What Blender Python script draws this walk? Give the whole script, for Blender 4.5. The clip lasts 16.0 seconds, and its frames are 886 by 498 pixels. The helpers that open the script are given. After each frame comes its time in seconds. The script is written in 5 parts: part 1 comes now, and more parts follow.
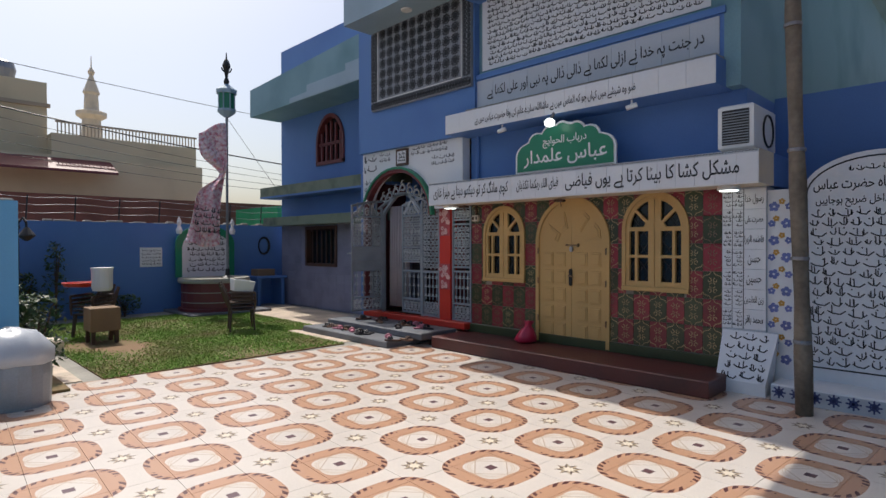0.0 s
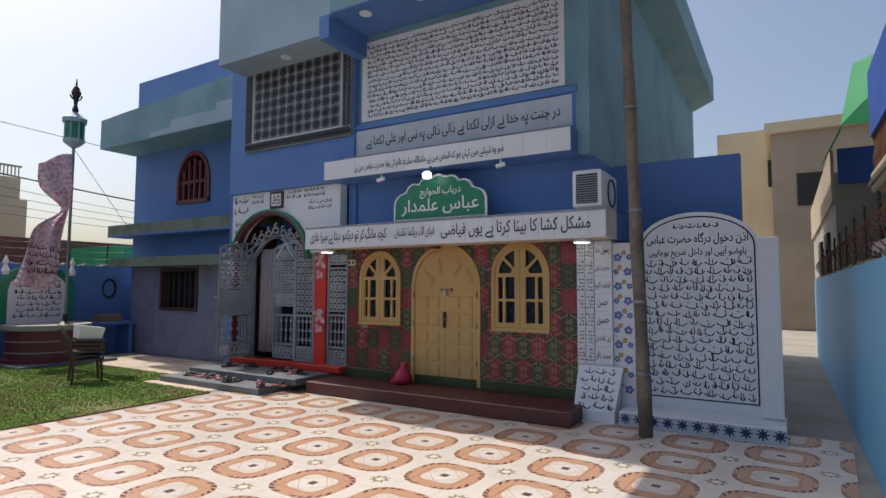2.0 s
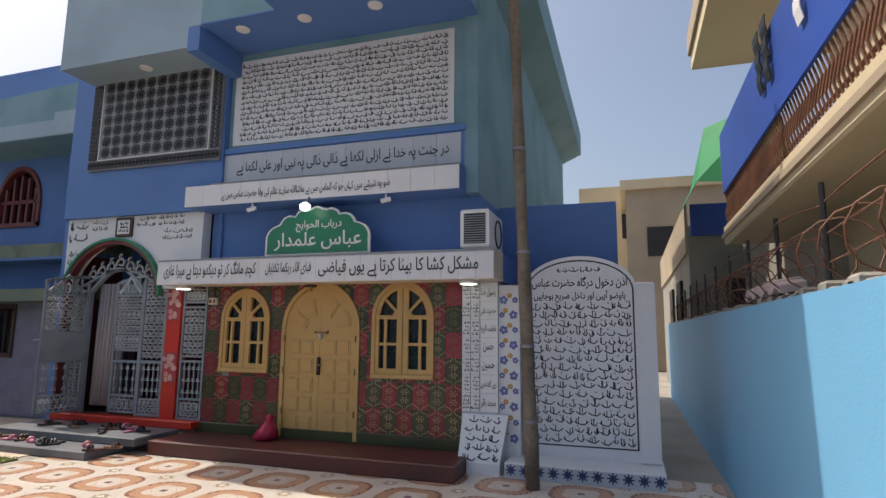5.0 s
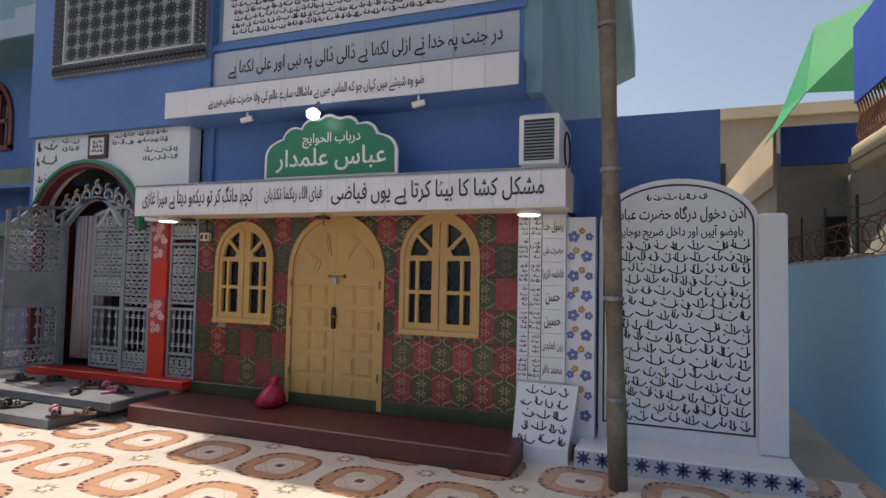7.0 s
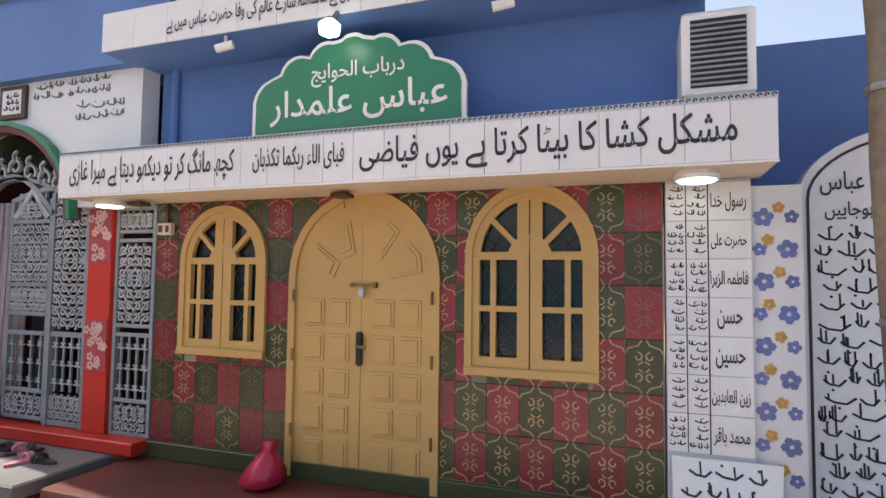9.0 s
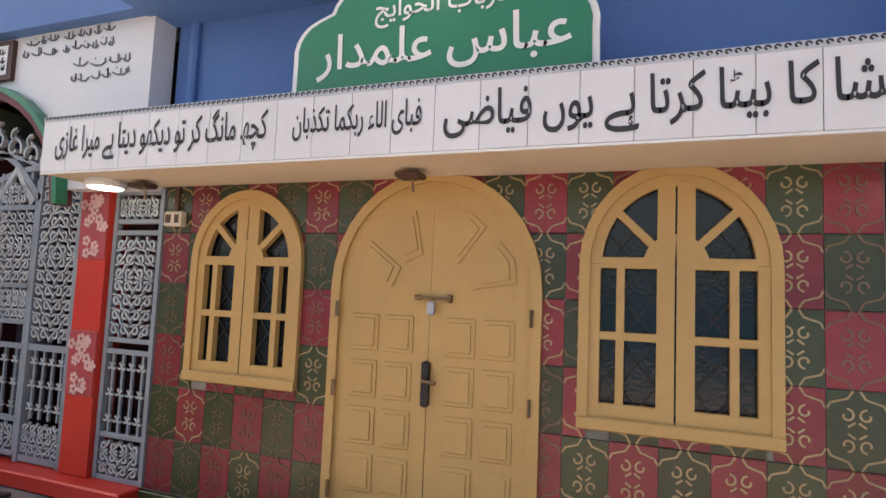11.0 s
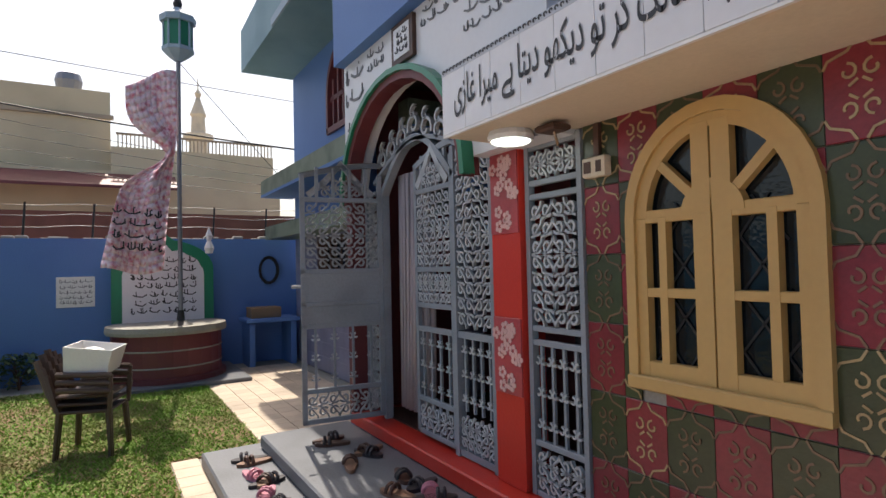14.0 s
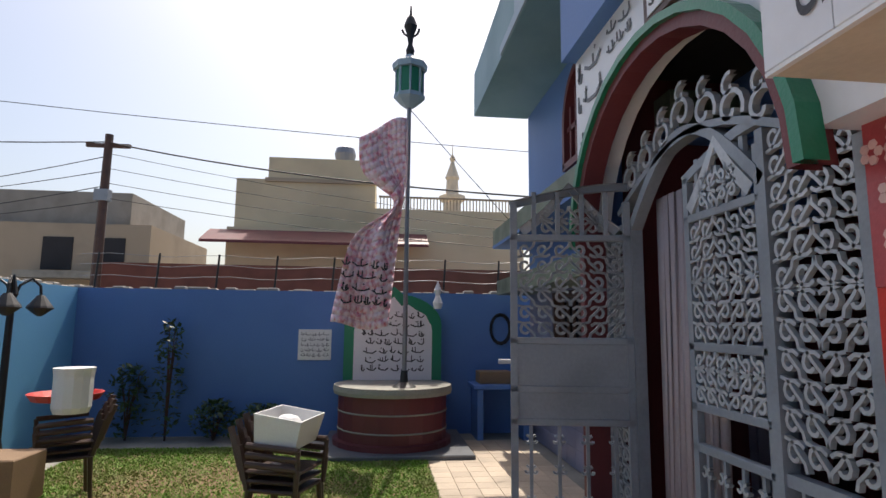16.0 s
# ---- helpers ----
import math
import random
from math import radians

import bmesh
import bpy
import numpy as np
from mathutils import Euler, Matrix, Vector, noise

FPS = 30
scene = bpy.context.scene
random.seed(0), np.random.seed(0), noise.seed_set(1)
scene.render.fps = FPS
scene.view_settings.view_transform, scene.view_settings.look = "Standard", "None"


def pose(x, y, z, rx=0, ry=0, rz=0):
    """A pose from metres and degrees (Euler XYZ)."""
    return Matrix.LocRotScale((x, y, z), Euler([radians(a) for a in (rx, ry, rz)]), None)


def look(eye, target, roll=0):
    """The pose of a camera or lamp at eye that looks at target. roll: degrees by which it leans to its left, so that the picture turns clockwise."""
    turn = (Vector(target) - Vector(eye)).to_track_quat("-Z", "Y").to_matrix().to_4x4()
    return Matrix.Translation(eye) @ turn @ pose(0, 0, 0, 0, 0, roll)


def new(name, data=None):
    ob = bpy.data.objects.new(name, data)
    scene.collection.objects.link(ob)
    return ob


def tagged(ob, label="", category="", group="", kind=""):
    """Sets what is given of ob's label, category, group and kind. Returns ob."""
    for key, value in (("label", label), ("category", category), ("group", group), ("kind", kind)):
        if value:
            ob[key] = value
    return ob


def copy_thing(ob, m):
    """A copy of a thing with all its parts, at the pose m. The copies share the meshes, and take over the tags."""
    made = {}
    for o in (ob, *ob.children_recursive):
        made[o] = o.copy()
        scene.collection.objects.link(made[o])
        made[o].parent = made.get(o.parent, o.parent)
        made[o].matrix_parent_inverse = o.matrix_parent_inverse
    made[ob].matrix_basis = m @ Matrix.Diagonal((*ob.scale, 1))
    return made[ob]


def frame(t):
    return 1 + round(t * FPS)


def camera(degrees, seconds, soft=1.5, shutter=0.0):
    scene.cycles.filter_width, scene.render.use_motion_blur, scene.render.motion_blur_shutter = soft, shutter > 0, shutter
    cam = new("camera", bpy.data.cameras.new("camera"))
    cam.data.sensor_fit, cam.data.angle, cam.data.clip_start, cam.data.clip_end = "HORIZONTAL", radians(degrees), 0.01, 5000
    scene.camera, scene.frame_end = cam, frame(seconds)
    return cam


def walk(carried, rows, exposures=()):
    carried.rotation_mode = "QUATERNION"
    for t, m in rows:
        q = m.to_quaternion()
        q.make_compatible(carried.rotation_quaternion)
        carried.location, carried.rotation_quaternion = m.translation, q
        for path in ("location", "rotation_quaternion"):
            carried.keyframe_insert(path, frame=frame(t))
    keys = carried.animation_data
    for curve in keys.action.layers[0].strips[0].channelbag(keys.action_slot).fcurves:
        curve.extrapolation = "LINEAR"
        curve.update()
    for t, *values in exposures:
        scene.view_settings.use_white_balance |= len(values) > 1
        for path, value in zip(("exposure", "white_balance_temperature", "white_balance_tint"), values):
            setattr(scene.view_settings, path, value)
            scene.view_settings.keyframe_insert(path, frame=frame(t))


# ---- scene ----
cam = camera(76.0, 16.0)
PATH = [
    (0, (4.567, -6.343, 1.502), (3.144, -4.939, 1.482), -0.09),
    (0.5, (4.602, -6.451, 1.500), (3.282, -4.948, 1.497), 0.17),
    (1, (4.593, -6.546, 1.499), (3.367, -4.966, 1.519), 0.25),
    (1.5, (4.567, -6.646, 1.500), (3.436, -4.997, 1.567), 0.23),
    (2, (4.533, -6.729, 1.501), (3.501, -5.021, 1.637), 0.24),
    (2.5, (4.475, -6.782, 1.500), (3.558, -5.018, 1.723), 0.14),
    (3, (4.413, -6.802, 1.503), (3.641, -4.979, 1.787), -0.32),
    (3.2, (4.389, -6.785, 1.497), (3.656, -4.951, 1.812), -0.54),
    (5.3, (4.195, -6.284, 1.515), (3.595, -4.396, 1.785), 1.03),
    (5.5, (4.175, -6.214, 1.519), (3.578, -4.316, 1.722), 1.18),
    (6, (4.124, -5.968, 1.519), (3.470, -4.082, 1.639), 1.37),
    (6.5, (4.055, -5.676, 1.511), (3.293, -3.829, 1.609), 1.31),
    (7, (3.495, -4.982, 1.514), (2.802, -3.108, 1.604), 1.18),
    (7.5, (2.961, -4.290, 1.497), (2.356, -2.385, 1.572), 0.31),
    (8, (2.550, -3.693, 1.494), (1.892, -1.807, 1.595), 0.43),
    (8.2, (2.494, -3.629, 1.498), (1.815, -1.750, 1.580), -0.06),
    (10.3, (1.781, -2.820, 1.518), (1.168, -0.924, 1.687), 2.12),
    (10.5, (1.724, -2.749, 1.517), (1.109, -0.853, 1.679), 2.04),
    (11, (1.544, -2.609, 1.491), (0.843, -0.743, 1.653), 2.41),
    (11.5, (1.349, -2.457, 1.497), (0.610, -0.602, 1.614), 1.65),
    (12, (1.176, -2.306, 1.491), (0.273, -0.523, 1.565), 0.94),
    (12.5, (1.024, -2.168, 1.466), (-0.175, -0.567, 1.526), 0.80),
    (13, (0.842, -2.094, 1.461), (-0.486, -0.600, 1.502), -0.24),
    (13.5, (0.702, -1.988, 1.469), (-0.751, -0.615, 1.494), -1.46),
    (14, (0.626, -1.879, 1.463), (-1.087, -0.849, 1.520), -1.34),
    (14.5, (0.431, -1.746, 1.467), (-1.385, -0.914, 1.575), -1.60),
    (15, (0.280, -1.627, 1.464), (-1.606, -0.986, 1.643), -1.20),
    (15.5, (-0.097, -1.472, 1.483), (-2.058, -1.141, 1.693), -0.20),
    (16, (-0.571, -1.313, 1.519), (-2.542, -1.096, 1.780), 0.60),
]
walk(cam, [(t, look(eye, target, roll)) for t, eye, target, roll in PATH],
     [(0, 0.02, 6500, 10), (3, 0.2, 6700, 10), (5.5, 0.3, 7100, 11), (7, 0.42, 7200, 12), (8, 0.95, 7400, 13), (10.3, 1.2, 7600, 14),
      (12, 1.12, 7600, 14), (13, 0.95, 7300, 13), (14, 0.55, 7000, 11), (15, 0.48, 6900, 11), (16, 0.33, 6800, 11)])

# ---- light ----
SUN_TRAVEL = Vector((0.93 * math.cos(radians(57)), -0.08, -math.sin(radians(57)))).normalized()
world = bpy.data.worlds.new("sky_world")
scene.world = world
world.use_nodes = True
wn = world.node_tree.nodes
sky = wn.new("ShaderNodeTexSky")
sky.sky_type = "NISHITA"
sky.sun_disc = False
sky.sun_elevation = math.asin(-SUN_TRAVEL.z)
sky.sun_rotation = math.atan2(-SUN_TRAVEL.x, -SUN_TRAVEL.y)
sky.dust_density = 4.0
sky.air_density = 1.0
world.node_tree.links.new(sky.outputs[0], wn["Background"].inputs[0])
wn["Background"].inputs[1].default_value = 0.14
sun = new("sun", bpy.data.lights.new("sun", "SUN"))
sun.data.energy, sun.data.angle, sun.data.color = 3.6, radians(0.6), (1.0, 0.95, 0.87)
sun.matrix_world = look((0, 0, 30), Vector((0, 0, 30)) + SUN_TRAVEL)


# ---- materials ----
def material(name, colour, rough=0.7, metal=0.0, vary=0.12, scale=6.0, bump=0.15, bump_scale=60.0, stain=None, random_tint=0.0, coat=0.0):
    """A surface with stains at a large scale, grain at a small one and fine relief."""
    m = bpy.data.materials.new(name)
    m.use_nodes = True
    n, l = m.node_tree.nodes, m.node_tree.links
    b = n["Principled BSDF"]
    b.inputs["Roughness"].default_value, b.inputs["Metallic"].default_value = rough, metal
    b.inputs["Coat Weight"].default_value = coat
    at = n.new("ShaderNodeNewGeometry")
    big, small = n.new("ShaderNodeTexNoise"), n.new("ShaderNodeTexNoise")
    big.inputs["Scale"].default_value, small.inputs["Scale"].default_value = scale / 5, bump_scale
    big.inputs["Detail"].default_value, small.inputs["Detail"].default_value = 6, 3
    l.new(at.outputs["Position"], big.inputs["Vector"]), l.new(at.outputs["Position"], small.inputs["Vector"])
    ramp = n.new("ShaderNodeValToRGB")
    dark = stain or [c * (1 - 2.2 * vary) for c in colour]
    ramp.color_ramp.elements[0].color, ramp.color_ramp.elements[0].position = (*dark, 1), 0.25
    ramp.color_ramp.elements[1].color, ramp.color_ramp.elements[1].position = (*colour, 1), 0.55
    l.new(big.outputs[0], ramp.inputs[0])
    grain = n.new("ShaderNodeMix")
    grain.data_type, grain.blend_type = "RGBA", "MULTIPLY"
    grain.inputs[0].default_value = vary * 2
    l.new(ramp.outputs[0], grain.inputs[6]), l.new(small.outputs[0], grain.inputs[7])
    out = grain.outputs[2]
    if random_tint:
        info, hsv, mr = n.new("ShaderNodeObjectInfo"), n.new("ShaderNodeHueSaturation"), n.new("ShaderNodeMapRange")
        mr.inputs[3].default_value, mr.inputs[4].default_value = 1 - random_tint, 1 + random_tint
        l.new(info.outputs["Random"], mr.inputs[0]), l.new(mr.outputs[0], hsv.inputs["Value"])
        l.new(out, hsv.inputs["Color"])
        out = hsv.outputs[0]
    l.new(out, b.inputs["Base Color"])
    bp = n.new("ShaderNodeBump")
    bp.inputs["Strength"].default_value, bp.inputs["Distance"].default_value = bump, 0.01
    l.new(small.outputs[0], bp.inputs["Height"]), l.new(bp.outputs[0], b.inputs["Normal"])
    return m


BLUE = material("blue_wall_paint", (0.10, 0.22, 0.51), 0.6, vary=0.08, scale=3, bump=0.2, stain=(0.075, 0.17, 0.45))
BLUE_LIGHT = material("light_blue_wall_paint", (0.15, 0.42, 0.68), 0.6, vary=0.06, scale=2, stain=(0.13, 0.37, 0.62))
TEAL = material("grey_teal_paint", (0.20, 0.36, 0.43), 0.6, vary=0.12, scale=4, stain=(0.10, 0.24, 0.28))
PALE = material("pale_blue_paint", (0.34, 0.46, 0.56), 0.6, vary=0.1, scale=4)
CREAM = material("cream_soffit_paint", (0.72, 0.62, 0.48), 0.6, vary=0.08, scale=9)
WHITE_TILE = material("white_glazed_tile", (0.72, 0.73, 0.76), 0.28, vary=0.04, scale=3, bump=0.05, bump_scale=25, random_tint=0.03)
GREY_TILE = material("grey_blue_tile", (0.50, 0.54, 0.60), 0.35, vary=0.06, scale=3, random_tint=0.04)
INK = material("black_ink", (0.025, 0.025, 0.03), 0.5, vary=0.05)
YELLOW = material("ochre_door_paint", (0.55, 0.345, 0.125), 0.42, vary=0.06, scale=5, bump=0.08, bump_scale=40)
RED_TILE = material("dark_red_glazed_tile", (0.29, 0.03, 0.045), 0.3, vary=0.18, scale=14, bump=0.1, random_tint=0.2)
GREEN_TILE = material("dark_green_glazed_tile", (0.055, 0.07, 0.03), 0.3, vary=0.18, scale=14, bump=0.1, random_tint=0.2)
GOLD = material("worn_gold_relief", (0.52, 0.38, 0.20), 0.35, 0.25, vary=0.2, scale=20)
DULL = material("faded_relief", (0.25, 0.15, 0.09), 0.4, 0.1, vary=0.2, scale=20)
GREY_METAL = material("grey_painted_iron", (0.30, 0.33, 0.37), 0.4, 0.1, vary=0.12, scale=12)
SILVER = material("silver_cast_panel", (0.55, 0.57, 0.60), 0.35, 0.2, vary=0.15, scale=14)
SCARLET = material("scarlet_paint", (0.58, 0.035, 0.02), 0.4, vary=0.07, scale=5)
FLOWER = material("red_flower_tile", (0.50, 0.08, 0.09), 0.3, vary=0.15, scale=14)
PETAL = material("pink_petal_print", (0.72, 0.45, 0.42), 0.35, vary=0.1)
# near-black base colour carries the shade of unlit rooms, not a paint
UNLIT = material("unlit_interior", (0.03, 0.03, 0.035), 0.8)
GLASS_DARK = material("dark_pane", (0.008, 0.012, 0.016), 0.06, vary=0.05)
LEDGE_RED = material("oxblood_ledge", (0.13, 0.035, 0.03), 0.45, vary=0.2, scale=8, stain=(0.07, 0.03, 0.028))
SLATE = material("grey_stone_slab", (0.17, 0.18, 0.20), 0.5, vary=0.15, scale=10)
SIGN_GREEN = material("green_sign_board", (0.012, 0.20, 0.105), 0.3, vary=0.05)
WHITE = material("white_paint", (0.78, 0.78, 0.78), 0.45, vary=0.04)
BROWN = material("brown_wood", (0.10, 0.045, 0.03), 0.5, vary=0.2, scale=20)
MAROON = material("maroon_paint", (0.17, 0.035, 0.04), 0.5, vary=0.1)
BARK = material("weathered_pole_wood", (0.27, 0.22, 0.17), 0.85, vary=0.28, scale=9, bump=0.7, bump_scale=22)
WOOD_GREY = material("grey_stained_concrete", (0.40, 0.38, 0.33), 0.8, vary=0.2, scale=8)
MOSS = material("mossy_green_marble", (0.22, 0.27, 0.20), 0.5, vary=0.25, scale=14, stain=(0.06, 0.10, 0.07))
SOIL = material("dry_lawn_soil", (0.24, 0.15, 0.08), 0.95, vary=0.15, scale=6, stain=(0.15, 0.17, 0.05))
GRASS = material("lawn_grass", (0.17, 0.34, 0.03), 0.7, vary=0.15, scale=5, stain=(0.24, 0.21, 0.07))
LEAF = material("shrub_leaf", (0.05, 0.11, 0.025), 0.5, vary=0.3, scale=20)
PATH_TILE = material("cream_path_tile", (0.62, 0.50, 0.38), 0.6, vary=0.12, scale=10, random_tint=0.12)
CONCRETE = material("raw_concrete", (0.36, 0.33, 0.29), 0.85, vary=0.15, scale=5)
YELLOW_HOUSE = material("pale_yellow_plaster", (0.70, 0.59, 0.40), 0.8, vary=0.12, scale=2, bump=0.2)
BEIGE_HOUSE = material("beige_plaster", (0.46, 0.37, 0.27), 0.8, vary=0.14, scale=2)
BRICK_RED = material("red_brown_wall", (0.20, 0.07, 0.05), 0.85, vary=0.15, scale=8)
STEEL = material("galvanised_wire", (0.30, 0.30, 0.32), 0.45, 0.7, vary=0.1)
RUST = material("rusty_rail", (0.20, 0.085, 0.05), 0.7, 0.2, vary=0.25, scale=14)
BLACK = material("black_iron", (0.02, 0.02, 0.022), 0.5, 0.2, vary=0.1)
CHAIR = material("brown_plastic", (0.075, 0.04, 0.03), 0.4, vary=0.06)
CLOTH = material("grey_pink_curtain", (0.44, 0.37, 0.38), 0.9, vary=0.08, scale=10)
PINK_BAG = material("crimson_plastic_bag", (0.50, 0.02, 0.07), 0.3, vary=0.1, scale=20)
FLAG = material("pink_red_printed_cloth", (0.90, 0.70, 0.75), 0.75, vary=0.05, scale=70, stain=(0.66, 0.05, 0.14))
NET = material("green_shade_net", (0.02, 0.30, 0.12), 0.7, vary=0.1)
TARP = material("blue_tarpaulin", (0.02, 0.08, 0.42), 0.5, vary=0.1)
LILAC = material("lilac_wall_tile", (0.26, 0.26, 0.36), 0.35, vary=0.12, scale=14, random_tint=0.08)
SHOE = material("black_shoe", (0.03, 0.025, 0.03), 0.5, vary=0.1)
TAN = material("tan_leather", (0.24, 0.13, 0.08), 0.5, vary=0.1)
PINKISH = material("pink_rubber", (0.55, 0.2, 0.27), 0.5)
BRASS = material("aged_brass", (0.30, 0.19, 0.11), 0.35, 0.8, vary=0.15)
LAMP = bpy.data.materials.new("lit_lamp_face")
LAMP.use_nodes = True
LAMP.node_tree.nodes["Principled BSDF"].inputs["Emission Color"].default_value = (0.9, 1.0, 0.93, 1)
LAMP.node_tree.nodes["Principled BSDF"].inputs["Emission Strength"].default_value = 2.5


def pattern_floor():
    """Glazed floor tile print: tan medallions with brown scrolls, stars between them, on cream."""
    m = material("printed_floor_tile", (0.66, 0.60, 0.54), 0.32, vary=0.06, scale=4, bump=0.04, random_tint=0.03)
    n, l = m.node_tree.nodes, m.node_tree.links
    b = n["Principled BSDF"]
    base = b.inputs["Base Color"].links[0].from_socket
    geo = n.new("ShaderNodeNewGeometry")
    mp = n.new("ShaderNodeMapping")
    mp.vector_type = "TEXTURE"
    mp.inputs["Location"].default_value = (FX, FY, 0)
    mp.inputs["Rotation"].default_value = (0, 0, FTURN)
    mp.inputs["Scale"].default_value = (PITCH, PITCH, 1)
    l.new(geo.outputs["Position"], mp.inputs[0])
    sep = n.new("ShaderNodeSeparateXYZ")
    l.new(mp.outputs[0], sep.inputs[0])

    def mt(op, a, c=None, d=None):
        k = n.new("ShaderNodeMath")
        k.operation = op
        for i, v in enumerate((a, c, d)):
            if v is None:
                continue
            if isinstance(v, (int, float)):
                k.inputs[i].default_value = v
            else:
                l.new(v, k.inputs[i])
        return k.outputs[0]

    def cell(shift):
        u = mt("SUBTRACT", mt("FRACT", mt("ADD", sep.outputs[0], 0.5 + shift)), 0.5)
        v = mt("SUBTRACT", mt("FRACT", mt("ADD", sep.outputs[1], 0.5 + shift)), 0.5)
        return u, v, mt("SQRT", mt("ADD", mt("MULTIPLY", u, u), mt("MULTIPLY", v, v))), mt("ARCTAN2", v, u)

    def band(x, lo, hi):
        return mt("MULTIPLY", mt("GREATER_THAN", x, lo), mt("LESS_THAN", x, hi))

    def over(col, mask, rgb, k=1.0):
        mx = n.new("ShaderNodeMix")
        mx.data_type = "RGBA"
        l.new(mt("MULTIPLY", mask, k), mx.inputs[0]), l.new(col, mx.inputs[6])
        mx.inputs[7].default_value = (*rgb, 1)
        return mx.outputs[2]

    u, v, r, a = cell(0.0)
    lobe = mt("ADD", r, mt("MULTIPLY", mt("COSINE", mt("MULTIPLY", a, 4)), 0.022))
    col = over(base, band(lobe, 0.24, 0.43), (0.47, 0.27, 0.17))
    tooth = mt("GREATER_THAN", mt("SINE", mt("ADD", mt("MULTIPLY", a, 28), mt("MULTIPLY", r, 60))), -0.1)
    col = over(col, mt("MULTIPLY", band(lobe, 0.375, 0.425), mt("MULTIPLY", tooth, mt("GREATER_THAN", mt("ABSOLUTE", mt("SINE", mt("MULTIPLY", a, 2))), 0.35))), (0.10, 0.035, 0.035))
    square = mt("MAXIMUM", mt("ABSOLUTE", u), mt("ABSOLUTE", v))
    col = over(col, mt("MULTIPLY", band(r, 0.19, 0.235), mt("GREATER_THAN", mt("SINE", mt("MULTIPLY", r, 300)), 0.2)), (0.50, 0.36, 0.24), 0.6)
    diamond = mt("ADD", mt("ABSOLUTE", u), mt("ABSOLUTE", v))
    col = over(col, band(diamond, 0.2, 0.215), (0.36, 0.24, 0.15), 0.6)
    col = over(col, mt("LESS_THAN", square, 0.046), (0.12, 0.06, 0.07))
    u2, v2, r2, a2 = cell(0.5)
    star = mt("MULTIPLY", r2, mt("ADD", 1.0, mt("MULTIPLY", mt("ABSOLUTE", mt("SINE", mt("MULTIPLY", a2, 4))), 0.7)))
    col = over(col, mt("LESS_THAN", star, 0.135), (0.40, 0.32, 0.22))
    col = over(col, mt("MULTIPLY", mt("LESS_THAN", star, 0.135), mt("GREATER_THAN", mt("SINE", mt("MULTIPLY", a2, 8)), 0.2)), (0.12, 0.08, 0.07))
    col = over(col, mt("LESS_THAN", star, 0.07), (0.70, 0.62, 0.50))
    l.new(col, b.inputs["Base Color"])
    return m


FX, FY, PITCH, FTURN = -1.40, -1.07, 0.727, -0.059
FLOOR_PRINT = pattern_floor()


